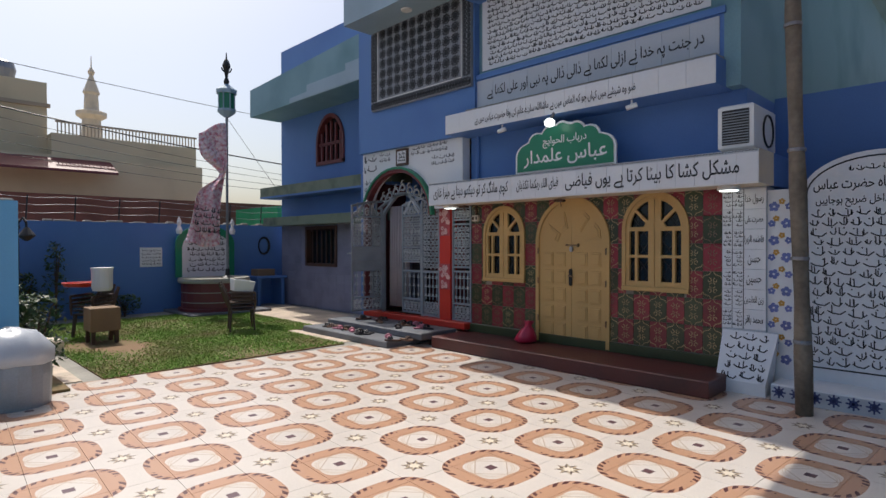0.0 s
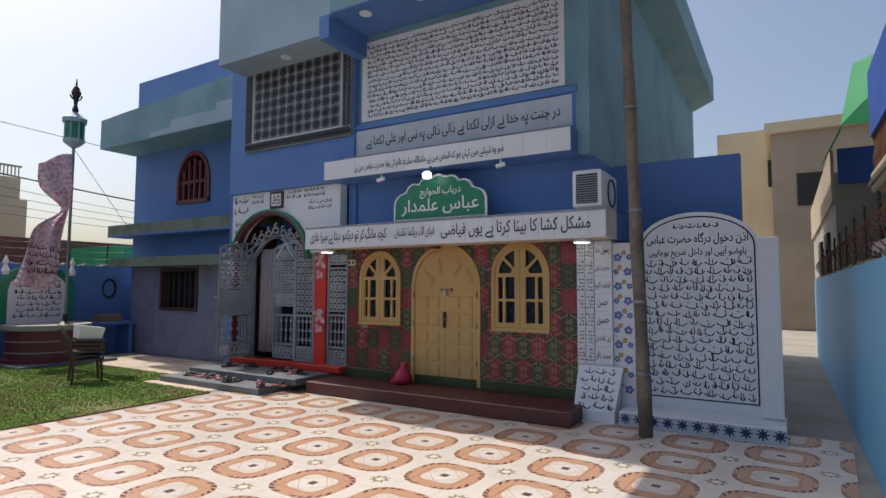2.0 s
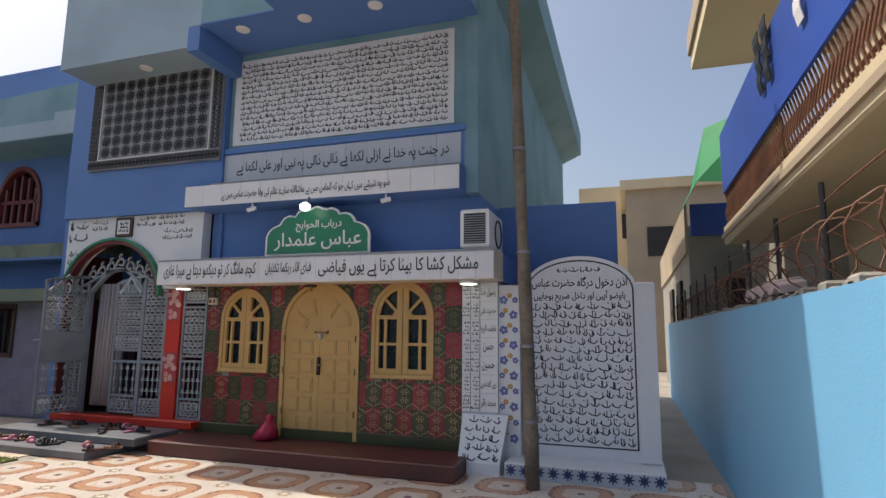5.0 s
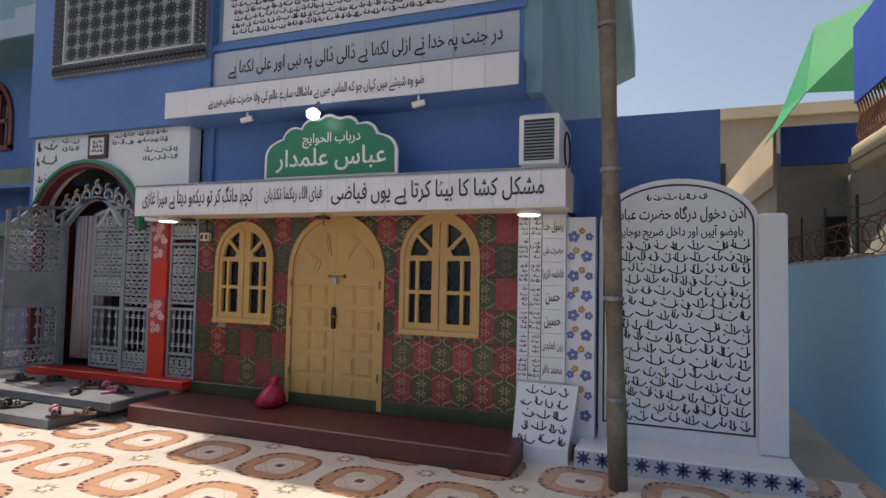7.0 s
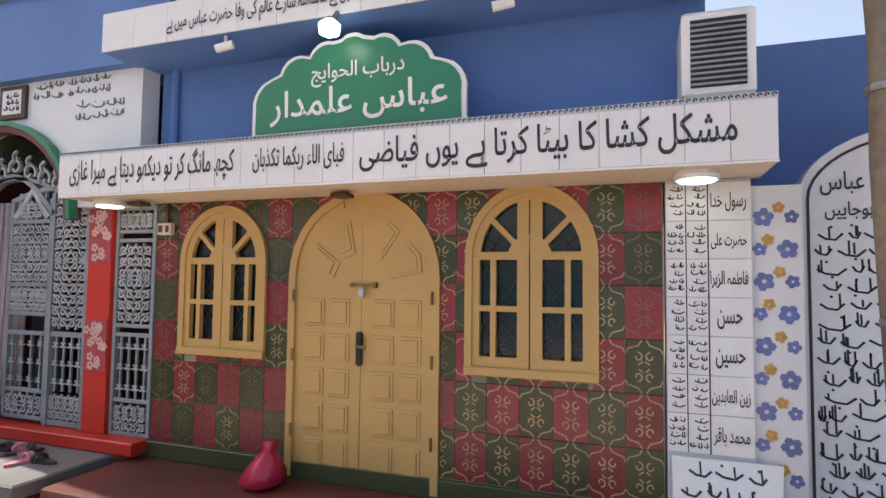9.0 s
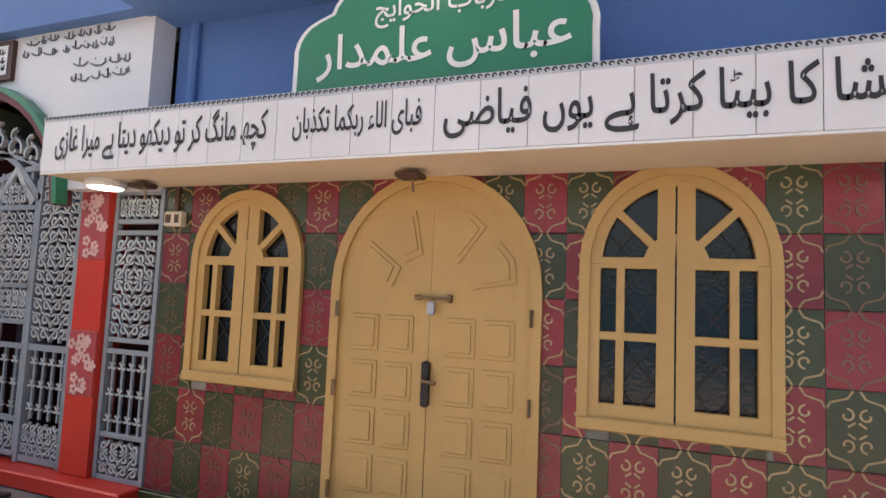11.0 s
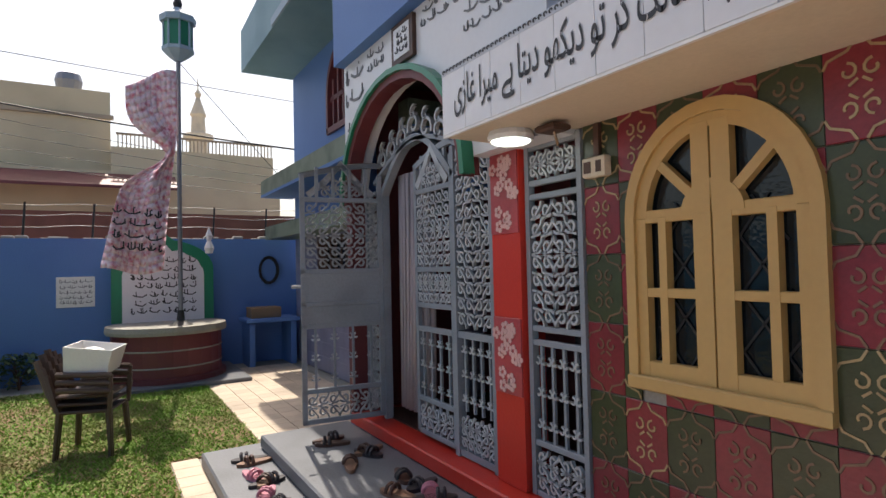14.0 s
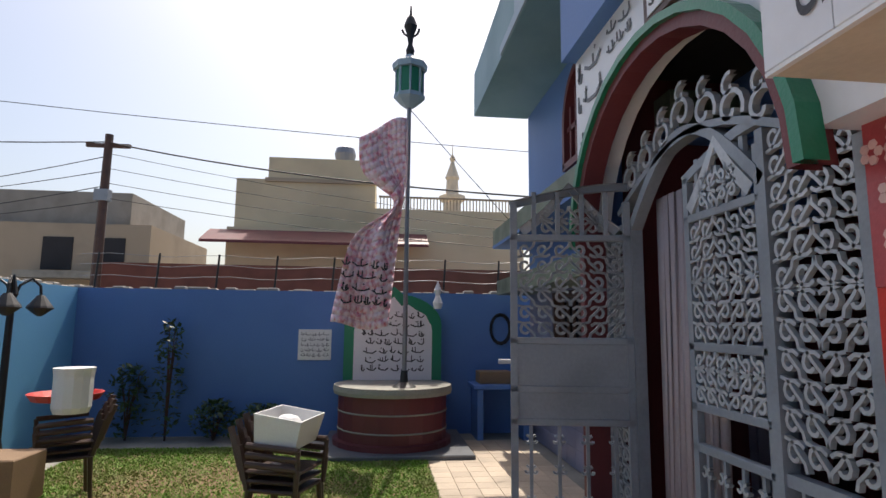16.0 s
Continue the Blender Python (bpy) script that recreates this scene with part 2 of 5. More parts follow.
# ---- shape helpers ----
class Shape:
    """Gathers faces with materials into one mesh."""

    def __init__(self):
        self.v, self.f, self.m, self.mats = [], [], [], []

    def slot(self, mat):
        if mat not in self.mats:
            self.mats.append(mat)
        return self.mats.index(mat)

    def face(self, pts, mat):
        k = len(self.v)
        self.v += [tuple(p) for p in pts]
        self.f.append(list(range(k, k + len(pts))))
        self.m.append(self.slot(mat))

    def box(self, x0, y0, z0, x1, y1, z1, mat, bevel=0.0):
        b = min(bevel, abs(x1 - x0) / 2.1, abs(y1 - y0) / 2.1, abs(z1 - z0) / 2.1)
        if b <= 0:
            rings = [(z0, 0), (z1, 0)]
        else:
            rings = [(z0, b), (z0 + b, 0), (z1 - b, 0), (z1, b)]
        k, s = len(self.v), self.slot(mat)
        for z, i in rings:
            self.v += [(x0 + i, y0 + i, z), (x1 - i, y0 + i, z), (x1 - i, y1 - i, z), (x0 + i, y1 - i, z)]
        n = len(rings)
        fs = [[k + 3, k + 2, k + 1, k]] + [[k + 4 * n - 4 + i for i in range(4)]]
        for r in range(n - 1):
            for i in range(4):
                j = (i + 1) % 4
                fs.append([k + 4 * r + i, k + 4 * r + j, k + 4 * r + 4 + j, k + 4 * r + 4 + i])
        self.f += fs
        self.m += [s] * len(fs)
        return self

    def prism(self, outline, y0, y1, mat):
        """An outline of (x, z) drawn out from y0 (front) to y1."""
        n = len(outline)
        self.face([(x, y0, z) for x, z in outline], mat)
        self.face([(x, y1, z) for x, z in reversed(outline)], mat)
        for i in range(n):
            (a, b), (c, d) = outline[i], outline[(i + 1) % n]
            self.face([(a, y0, b), (a, y1, b), (c, y1, d), (c, y0, d)], mat)
        return self

    def strip(self, inner, outer, y0, y1, mat, closed=False):
        """A flat band between two rows of (x, z) points, with depth."""
        n = len(inner)
        for i in range(n if closed else n - 1):
            j = (i + 1) % n
            a, b, c, d = inner[i], outer[i], outer[j], inner[j]
            self.face([(a[0], y0, a[1]), (d[0], y0, d[1]), (c[0], y0, c[1]), (b[0], y0, b[1])], mat)
            self.face([(b[0], y0, b[1]), (c[0], y0, c[1]), (c[0], y1, c[1]), (b[0], y1, b[1])], mat)
            self.face([(d[0], y0, d[1]), (a[0], y0, a[1]), (a[0], y1, a[1]), (d[0], y1, d[1])], mat)
        return self

    def line(self, pts, width, y0, y1, mat):
        """A ribbon of that width along (x, z) points."""
        inner, outer = [], []
        for i, (x, z) in enumerate(pts):
            a, b = pts[max(i - 1, 0)], pts[min(i + 1, len(pts) - 1)]
            dx, dz = b[0] - a[0], b[1] - a[1]
            q = math.hypot(dx, dz) or 1
            nx, nz = -dz / q * width / 2, dx / q * width / 2
            inner.append((x - nx, z - nz)), outer.append((x + nx, z + nz))
        return self.strip(inner, outer, y0, y1, mat)

    def tube(self, pts, radius, mat, sides=8):
        """A round rod through 3D points; radius a number or one per point."""
        pts = [Vector(p) for p in pts]
        rad = radius if isinstance(radius, (list, tuple)) else [radius] * len(pts)
        k, s = len(self.v), self.slot(mat)
        for i, p in enumerate(pts):
            d = (pts[min(i + 1, len(pts) - 1)] - pts[max(i - 1, 0)]).normalized()
            a = d.cross(Vector((0.31, 0.93, 0.17))).normalized()
            c = d.cross(a)
            for j in range(sides):
                w = 2 * math.pi * j / sides
                self.v.append(tuple(p + rad[i] * (a * math.cos(w) + c * math.sin(w))))
        for i in range(len(pts) - 1):
            for j in range(sides):
                q = (j + 1) % sides
                self.f.append([k + i * sides + j, k + i * sides + q, k + (i + 1) * sides + q, k + (i + 1) * sides + j])
                self.m.append(s)
        self.f += [list(range(k + sides - 1, k - 1, -1)), [k + (len(pts) - 1) * sides + j for j in range(sides)]]
        self.m += [s, s]
        return self

    def lathe(self, profile, cx, cy, mat, sides=16):
        """Turned about an upright axis: profile of (radius, z)."""
        k, s = len(self.v), self.slot(mat)
        for r, z in profile:
            for j in range(sides):
                w = 2 * math.pi * j / sides
                self.v.append((cx + r * math.cos(w), cy + r * math.sin(w), z))
        for i in range(len(profile) - 1):
            for j in range(sides):
                q = (j + 1) % sides
                self.f.append([k + i * sides + j, k + i * sides + q, k + (i + 1) * sides + q, k + (i + 1) * sides + j])
                self.m.append(s)
        self.f += [list(range(k + sides - 1, k - 1, -1)), [k + (len(profile) - 1) * sides + j for j in range(sides)]]
        self.m += [s, s]
        return self

    def mesh(self, name, smooth=False):
        me = bpy.data.meshes.new(name)
        me.from_pydata(self.v, [], self.f)
        for m in self.mats:
            me.materials.append(m)
        me.polygons.foreach_set("material_index", self.m)
        if smooth:
            me.polygons.foreach_set("use_smooth", [True] * len(self.f))
        me.update()
        return me

    def put(self, name, parent=None, smooth=False, m=None, **tags):
        ob = new(name, self.mesh(name, smooth))
        if parent:
            ob.parent = parent
        if m:
            ob.matrix_basis = m
        return tagged(ob, **tags)


def arch(cx, half, z0, spring, rise, n=16, inset=0.0):
    """The outline of an arched opening, from the lower left, up and over to the lower right."""
    h, r = half - inset, rise - inset
    pts = [(cx - h, z0)]
    pts += [(cx - h * math.cos(math.pi * i / n), spring + r * math.sin(math.pi * i / n)) for i in range(n + 1)]
    return pts + [(cx + h, z0)]


def wall_with(name, x0, x1, z0, z1, y0, y1, holes, mat, **tags):
    """An upright wall along x with arched or square holes right through it: each hole an arch() outline."""
    s = Shape()
    edges = sorted({x0, x1, *[h[0][0] for h in holes], *[h[-1][0] for h in holes]})
    for a, b in zip(edges, edges[1:]):
        hole = next((h for h in holes if h[0][0] <= a + 1e-6 and h[-1][0] >= b - 1e-6), None)
        if hole is None:
            s.box(a, y0, z0, b, y1, z1, mat)
            continue
        if hole[0][1] > z0 + 1e-4:
            s.box(a, y0, z0, b, y1, hole[0][1], mat)
        top = hole[1:-1]
        s.strip(top, [(x, z1) for x, z in top], y0, y1, mat)
        for p, q in ((hole[0], hole[1]), (hole[-2], hole[-1])):
            s.face([(p[0], y0, p[1]), (p[0], y1, p[1]), (q[0], y1, q[1]), (q[0], y0, q[1])], mat)
    return s.put(name, **tags)


def spiral(cx, cz, r, start, turn, n=9, shrink=0.75):
    return [(cx + r * (1 - shrink * i / n) * math.cos(start + turn * i / n), cz + r * (1 - shrink * i / n) * math.sin(start + turn * i / n)) for i in range(n + 1)]


def filigree(s, x0, z0, x1, z1, y0, y1, mat, cell=0.11, width=0.013, seed=1):
    """Cast scrollwork that fills a rectangle: paired spirals, leaves and rosettes."""
    nx, nz = max(2, round((x1 - x0) / cell)), max(2, round((z1 - z0) / cell))
    dx, dz = (x1 - x0) / nx, (z1 - z0) / nz
    for i in range(nx):
        for j in range(nz):
            cx, cz = x0 + (i + 0.5) * dx, z0 + (j + 0.5) * dz
            fx = -1 if i >= nx / 2 else 1
            fz = -1 if j >= nz / 2 else 1
            pts = spiral(cx, cz, 0.52 * min(dx, dz), 0.6, 5.2)
            s.line([(cx + fx * (x - cx), cz + fz * (z - cz)) for x, z in pts], width, y0, y1, mat)
            s.line([(cx + fx * a * dx, cz + fz * b * dz) for a, b in ((-0.5, 0.5), (-0.15, 0.42), (0.1, 0.1), (0.42, -0.2), (0.5, -0.5))], width * 0.9, y0, y1, mat)
    return s


def bars(s, x0, x1, z0, z1, y, mat, rng, lines, height=0.6, thin=0.12):
    """Rows of writing too small to read, set as strokes of its size and weight, reading from the far end."""
    dz = (z1 - z0) / lines
    for i in range(lines):
        z = z1 - (i + 0.55) * dz
        x = x1
        while x > x0 + 0.03:
            w = min(rng.uniform(0.5, 1.6) * dz, x - x0)
            h = dz * height
            lo = z - h * rng.uniform(0.0, 0.3)
            s.line([(x, lo + h * 0.25), (x - w * 0.3, lo - h * 0.12), (x - w * 0.7, lo - h * 0.05), (x - w, lo + h * 0.22)], dz * thin, y, y + 0.004, mat)
            for _ in range(rng.randint(1, 3)):
                k = x - w * rng.uniform(0.05, 0.95)
                s.line([(k, lo), (k - 0.02 * dz, lo + h * rng.uniform(0.4, 0.85))], dz * thin * 0.8, y, y + 0.004, mat)
            if rng.random() < 0.7:
                k = x - w * rng.uniform(0.2, 0.8)
                s.line([(k, lo + h * 0.6), (k - dz * 0.12, lo + h * 0.68)], dz * thin, y, y + 0.004, mat)
            x -= w + dz * rng.uniform(0.12, 0.3)
    return s


# ---- writing ----
FORMS = dict(zip("ابتثجحخدذرزسشصضطظعغفقكلمنهويیپٹچڈکگںہےھ",
    (0xFE8D, 0xFE8F, 0xFE95, 0xFE99, 0xFE9D, 0xFEA1, 0xFEA5, 0xFEA9, 0xFEAB, 0xFEAD, 0xFEAF, 0xFEB1, 0xFEB5, 0xFEB9, 0xFEBD, 0xFEC1, 0xFEC5, 0xFEC9,
     0xFECD, 0xFED1, 0xFED5, 0xFED9, 0xFEDD, 0xFEE1, 0xFEE5, 0xFEE9, 0xFEED, 0xFEF1, 0xFBFC, 0xFB56, 0xFB66, 0xFB7A, 0xFB88, 0xFB8E, 0xFB92, 0xFB9E, 0xFBA6, 0xFBAE, 0xFBAA)))
NO_LEFT = set("ادذرزوڈںے")


def joined(text):
    """Joins the letters and sets them in the order in which they stand from left to right."""
    out = []
    for i, c in enumerate(text):
        if c not in FORMS:
            out.append(c)
            continue
        before = i > 0 and text[i - 1] in FORMS and text[i - 1] not in NO_LEFT
        after = i + 1 < len(text) and text[i + 1] in FORMS and c not in NO_LEFT
        out.append(chr(FORMS[c] + (3 if before and after else 1 if before else 2 if after else 0)))
    return "".join(reversed(out))


def writing(text, x0, x1, z, y, mat, parent, tall=1.25, name="lettering"):
    """A line of text on an upright face, fitted between x0 and x1."""
    c = bpy.data.curves.new(name, "FONT")
    c.body, c.resolution_u, c.offset = joined(text), 2, 0.012
    tmp = new(name, c)
    me = bpy.data.meshes.new_from_object(tmp.evaluated_get(bpy.context.evaluated_depsgraph_get()))
    bpy.data.objects.remove(tmp)
    xs = [v.co.x for v in me.vertices]
    k = (x1 - x0) / (max(xs) - min(xs))
    for v in me.vertices:
        v.co = (x0 + (v.co.x - min(xs)) * k, y, z + v.co.y * k * tall)
    me.materials.clear()
    me.materials.append(mat)
    ob = new(name, me)
    ob.parent = parent
    return ob


# ---- ground ----
Shape().box(-400, -400, -0.6, 400, 400, -0.02, CONCRETE).put("ground", label="bare grey ground under the courtyard and beyond", category="ground", kind="structure")
pavement = Shape().box(-2.5, -8.6, -0.02, 5.1, 0.3, -0.006, WOOD_GREY).put("pavement", label="courtyard paved with printed cream and tan tiles", category="pavement", kind="structure")
LAWN_X0, LAWN_X1, LAWN_Y0, LAWN_Y1 = -7.9, -2.5, -4.62, -0.75
Shape().box(LAWN_X0, LAWN_Y0, -0.02, -4.2, LAWN_Y1, 0.012, SOIL).box(-4.2, LAWN_Y0, -0.02, LAWN_X1, -1.45, 0.012, SOIL).put("lawn", label="patchy lawn of green and dry brown grass", category="lawn", kind="structure")
path = Shape().box(-8.7, -5.0, -0.02, -2.5, LAWN_Y0, -0.004, WOOD_GREY).box(-8.7, LAWN_Y1, -0.02, -4.2, 0.8, -0.004, WOOD_GREY).box(-4.2, -1.45, -0.02, -2.5, 0, -0.004, WOOD_GREY).box(-8.7, LAWN_Y0, -0.02, LAWN_X0, LAWN_Y1, -0.004, WOOD_GREY).put("path", label="garden path of cream tiles round the lawn", category="path", kind="structure")

# ---- boundary walls ----
def rough_wall(name, x0, y0, x1, y1, z1, mat, label):
    s = Shape().box(x0, y0, -0.02, x1, y1, z1, mat)
    rng = random.Random(len(name))
    along_x = abs(x1 - x0) > abs(y1 - y0)
    n = int(max(abs(x1 - x0), abs(y1 - y0)) / 0.16)
    for i in range(n):
        f = (i + rng.random()) / n
        h = rng.uniform(0.01, 0.05)
        a, b = (x0 + f * (x1 - x0), (y0 + y1) / 2) if along_x else ((x0 + x1) / 2, y0 + f * (y1 - y0))
        s.box(a - 0.07, b - 0.07, z1 - 0.02, a + 0.07, b + 0.07, z1 + h, CONCRETE, 0.015)
    return s.put(name, label=label, category="wall", kind="structure")


rough_wall("wall_west", -8.9, -5.6, -8.7, 2.2, 1.95, BLUE, "blue painted garden wall with a rough broken top")
rough_wall("wall_south", -8.7, -5.55, -2.7, -5.35, 1.95, BLUE_LIGHT, "light blue garden wall along the planting bed")
rough_wall("wall_east", 5.1, -8.6, 5.3, 9.0, 1.72, BLUE_LIGHT, "light blue boundary wall with a cement top")
Shape().box(-2.9, -8.8, -0.02, 5.3, -8.6, 1.95, BLUE_LIGHT).box(-2.9, -8.6, -0.02, -2.7, -5.56, 1.95, BLUE_LIGHT).put("wall_street", label="plain light blue wall that closes the courtyard", category="wall", kind="structure")

# ---- the building ----
DOOR = arch(0.515, 0.5, 0.19, 1.52, 0.53)
WIN_L = arch(-0.607, 0.343, 1.0, 1.63, 0.37)
WIN_R = arch(1.627, 0.363, 0.99, 1.66, 0.40)
wall_front = wall_with("wall_front", -1.25, 2.37, 0, 2.12, 0.004, 0.24, [WIN_L, DOOR, WIN_R], WOOD_GREY, label="front wall faced with red and green relief tiles", category="wall", kind="structure")
# room behind the windows: its shade is put into the wall colour
Shape().box(-1.25, 1.6, 0, 2.3, 1.7, 2.12, UNLIT).box(-1.25, 0.24, 0, -1.15, 1.6, 2.12, UNLIT).box(2.27, 0.24, 0, 2.37, 1.6, 2.12, UNLIT).box(-1.25, 0.24, 0.1, 2.37, 1.6, 0.15, UNLIT).put("wall_inner", label="inner walls behind the windows, coloured near-black for an unlit room", category="wall", kind="structure")
Shape().box(-1.25, 0.004, 2.12, 2.6, 3.0, 3.1, BLUE).put("wall_middle", label="blue wall above the canopy", category="wall", kind="structure")
canopy = Shape().box(-1.69, -0.455, 2.075, 2.85, 0.0, 2.4, CREAM).box(2.44, 0.0, 2.075, 2.85, 1.2, 2.4, BLUE).box(-1.69, -0.47, 2.07, 2.85, -0.455, 2.08, WHITE).put("canopy", label="concrete canopy faced with white tiles and black writing", category="canopy", kind="structure")
fascia = Shape().box(-1.33, -0.455, 3.09, 2.46, 0.0, 3.37, BLUE).put("upper_ledge", label="upper concrete ledge faced with white lettered tiles", category="ledge", kind="structure")
Shape().box(-1.0, -0.40, 3.372, 2.44, -0.02, 3.41, WOOD_GREY, 0.01).put("trim", label="stained grey stone strip on the ledge", category="trim", kind="structure")
upper = Shape().box(-1.02, -0.19, 3.42, 2.44, 3.0, 3.90, BLUE).box(-0.95, -0.15, 3.90, 2.46, 9.0, 6.9, TEAL).box(-1.0, -0.22, 3.86, 2.46, -0.15, 3.93, BLUE).box(2.44, -0.19, 3.1, 2.6, 9.0, 6.9, TEAL).put("wall_upper", label="upper storey wall in blue and teal paint", category="wall", kind="structure")
Shape().box(-3.75, -0.25, 3.1, -0.95, 3.0, 6.9, BLUE).put("wall_grille", label="blue upper wall round the tiled screen", category="wall", kind="structure")
Shape().box(-3.35, -0.85, 5.12, -0.85, -0.2, 6.9, PALE).put("overhang", label="pale blue roof overhang above the upper storey", category="overhang", kind="structure")
Shape().prism([(-0.98, 4.97), (-0.80, 4.97), (-0.80, 5.30), (-0.98, 5.30)], -1.0, -0.152, BLUE).put("beam", label="blue bracket beam under the roof overhang", category="beam", kind="structure")
Shape().prism([(2.2, 6.9), (2.2, 5.9), (3.1, 6.3), (3.1, 6.9)], -0.5, 9.0, TEAL).put("eaves_side", label="teal sloping eaves on the side of the house", category="eaves", kind="structure")
Shape().box(2.6, 0.95, 0, 4.1, 1.15, 3.15, BLUE).put("wall_passage", label="tall blue wall behind the lettered tablet", category="wall", kind="structure")
# overhang front is out of view; stepped deep to shade floor and east wall
Shape().box(-0.79, -1.0, 5.32, 0.3, -0.152, 6.9, TEAL).box(-0.79, -1.0, 5.30, 0.3, -0.155, 5.32, BLUE).box(0.3, -2.4, 5.32, 2.6, -0.152, 6.9, TEAL).box(0.3, -2.4, 5.30, 2.6, -0.155, 5.32, BLUE).put("overhang_bay", label="roof overhang with a blue soffit over the lettered bay, unseen front deepened for shade", category="overhang", kind="structure")
# wing at the far end of the path
HALL = [(-7.3, 0.98), (-7.3, 1.90), (-6.0, 1.90), (-6.0, 0.98)]
wing = wall_with("wall_wing", -8.45, -3.5, 0, 2.05, 0.8, 1.0, [HALL], LILAC, label="lilac tiled lower wall of the side wing", category="wall", kind="structure")
TALL = arch(-6.25, 0.55, 3.30, 3.75, 0.66)
wall_with("wall_wing_upper", -8.45, -3.3, 2.05, 6.3, 0.8, 1.0, [TALL], BLUE, label="blue upper wall of the side wing", category="wall", kind="structure")
# near-black sheet behind the wing windows stands for the unlit room
Shape().box(-8.45, 1.002, 0, -8.35, 6, 6.3, BLUE).box(-8.3, 1.3, 0.2, -3.6, 1.35, 6.2, UNLIT).put("wall_wing_side", label="blue side of the wing with a near-black sheet for the unlit room", category="wall", kind="structure")
Shape().box(-8.6, 0.30, 2.64, -3.5, 0.8, 2.86, MOSS).box(-8.6, 0.297, 2.60, -3.5, 0.8, 2.64, BLUE).put("ledge_wing", label="mossy marble ledge along the wing", category="ledge", kind="structure")
Shape().box(-8.55, 0.35, 1.93, -3.5, 0.795, 2.13, MOSS).put("ledge_wing_lower", label="lower mossy marble ledge with a small lamp", category="ledge", kind="structure")
Shape().prism([(-8.5, 4.55), (-3.4, 4.55), (-3.4, 5.45), (-8.5, 5.2)], 0.0, 0.8, TEAL).prism([(-6.6, 4.56), (-3.4, 4.56), (-3.4, 4.95), (-4.5, 4.95), (-4.5, 4.82), (-5.9, 4.82), (-5.9, 4.68), (-6.6, 4.66)], -0.02, 0.0, PALE).put("eaves_wing", label="grey teal roof edge of the wing", category="eaves", kind="structure")


def frame_band(s, outline, width, y0, y1, mat, grow=0.0):
    cx = (outline[0][0] + outline[-1][0]) / 2
    zc = outline[1][1]
    half = (outline[-1][0] - outline[0][0]) / 2

    def offset(d):
        return [(cx + (x - cx) * (half + d) / half, z if i in (0, len(outline) - 1) else zc + (z - zc) * (half + d) / half) for i, (x, z) in enumerate(outline)]
    s.strip(offset(-width + grow), offset(grow), y0, y1, mat)
    return s


def round_panel(s, x0, z0, x1, z1, y, mat):
    """A raised and fielded door panel."""
    s.box(x0, y - 0.008, z0, x1, y, z1, mat, 0.004)
    s.box(x0 + 0.02, y - 0.016, z0 + 0.02, x1 - 0.02, y - 0.008, z1 - 0.02, mat, 0.006)


# ---- the door ----
door = tagged(new("door"), "closed ochre double door with an arched top and fielded panels", "door")
s = Shape()
frame_band(s, DOOR, 0.05, -0.035, 0.06, YELLOW, 0.05)
s.put("frame", door)
inner = arch(0.515, 0.5, 0.20, 1.52, 0.53)
for side in (-1, 1):
    s = Shape()
    half = [(x, z) for x, z in inner if (x - 0.515) * side >= -1e-6]
    half = half + [(0.515 + side * 0.003, 0.2)] if side < 0 else [(0.515 + side * 0.003, 0.2)] + half
    s.prism([(x, z) for x, z in half], -0.012, 0.03, YELLOW)
    for col in (0, 1):
        x0 = 0.515 + side * (0.085 + col * 0.19)
        a, b = sorted((x0, x0 + side * 0.15))
        for row in range(5):
            round_panel(s, a, 0.27 + row * 0.232, b, 0.455 + row * 0.232, -0.012, YELLOW)
    for a0, a1 in ((0.12, 0.70), (0.88, 1.42)):
        ring = [(0.515 + side * (0.02 + r * math.cos(w)), 1.50 + r * math.sin(w)) for r, w in [(0.19, a0), (0.41, a0 + 0.03), (0.43, (a0 + a1) / 2), (0.41, a1 - 0.03), (0.19, a1)]]
        s.prism(ring, -0.022, -0.012, YELLOW)
        mid = [(sum(p[0] for p in ring) / 5, sum(p[1] for p in ring) / 5)] * 5
        s.prism([((p[0] - m[0]) * 0.75 + m[0], (p[1] - m[1]) * 0.75 + m[1]) for p, m in zip(ring, mid)], -0.03, -0.022, YELLOW)
    s.put("leaf", door)
s = Shape().box(0.495, -0.045, 0.95, 0.53, -0.012, 1.17, BLACK, 0.01).tube([(0.512, -0.045, 1.08), (0.512, -0.075, 1.08), (0.58, -0.08, 1.075)], 0.011, BRASS)
s.put("handle", door, label="dark brass lever handle on a long plate")
s = Shape().tube([(0.45, -0.035, 1.475), (0.63, -0.035, 1.475)], 0.007, BRASS).box(0.44, -0.04, 1.463, 0.465, -0.012, 1.487, BRASS, 0.004).box(0.61, -0.04, 1.455, 0.63, -0.012, 1.495, BRASS, 0.004).box(0.515, -0.06, 1.39, 0.55, -0.03, 1.46, SILVER, 0.01)
s.put("bolt", door, label="brass bolt with a small padlock")
for hx in (0.01, 1.02):
    for hz in (0.5, 1.0, 1.4):
        Shape().tube([(hx, -0.04, hz - 0.04), (hx, -0.04, hz + 0.04)], 0.01, BRASS, 6).put("hinge", door)


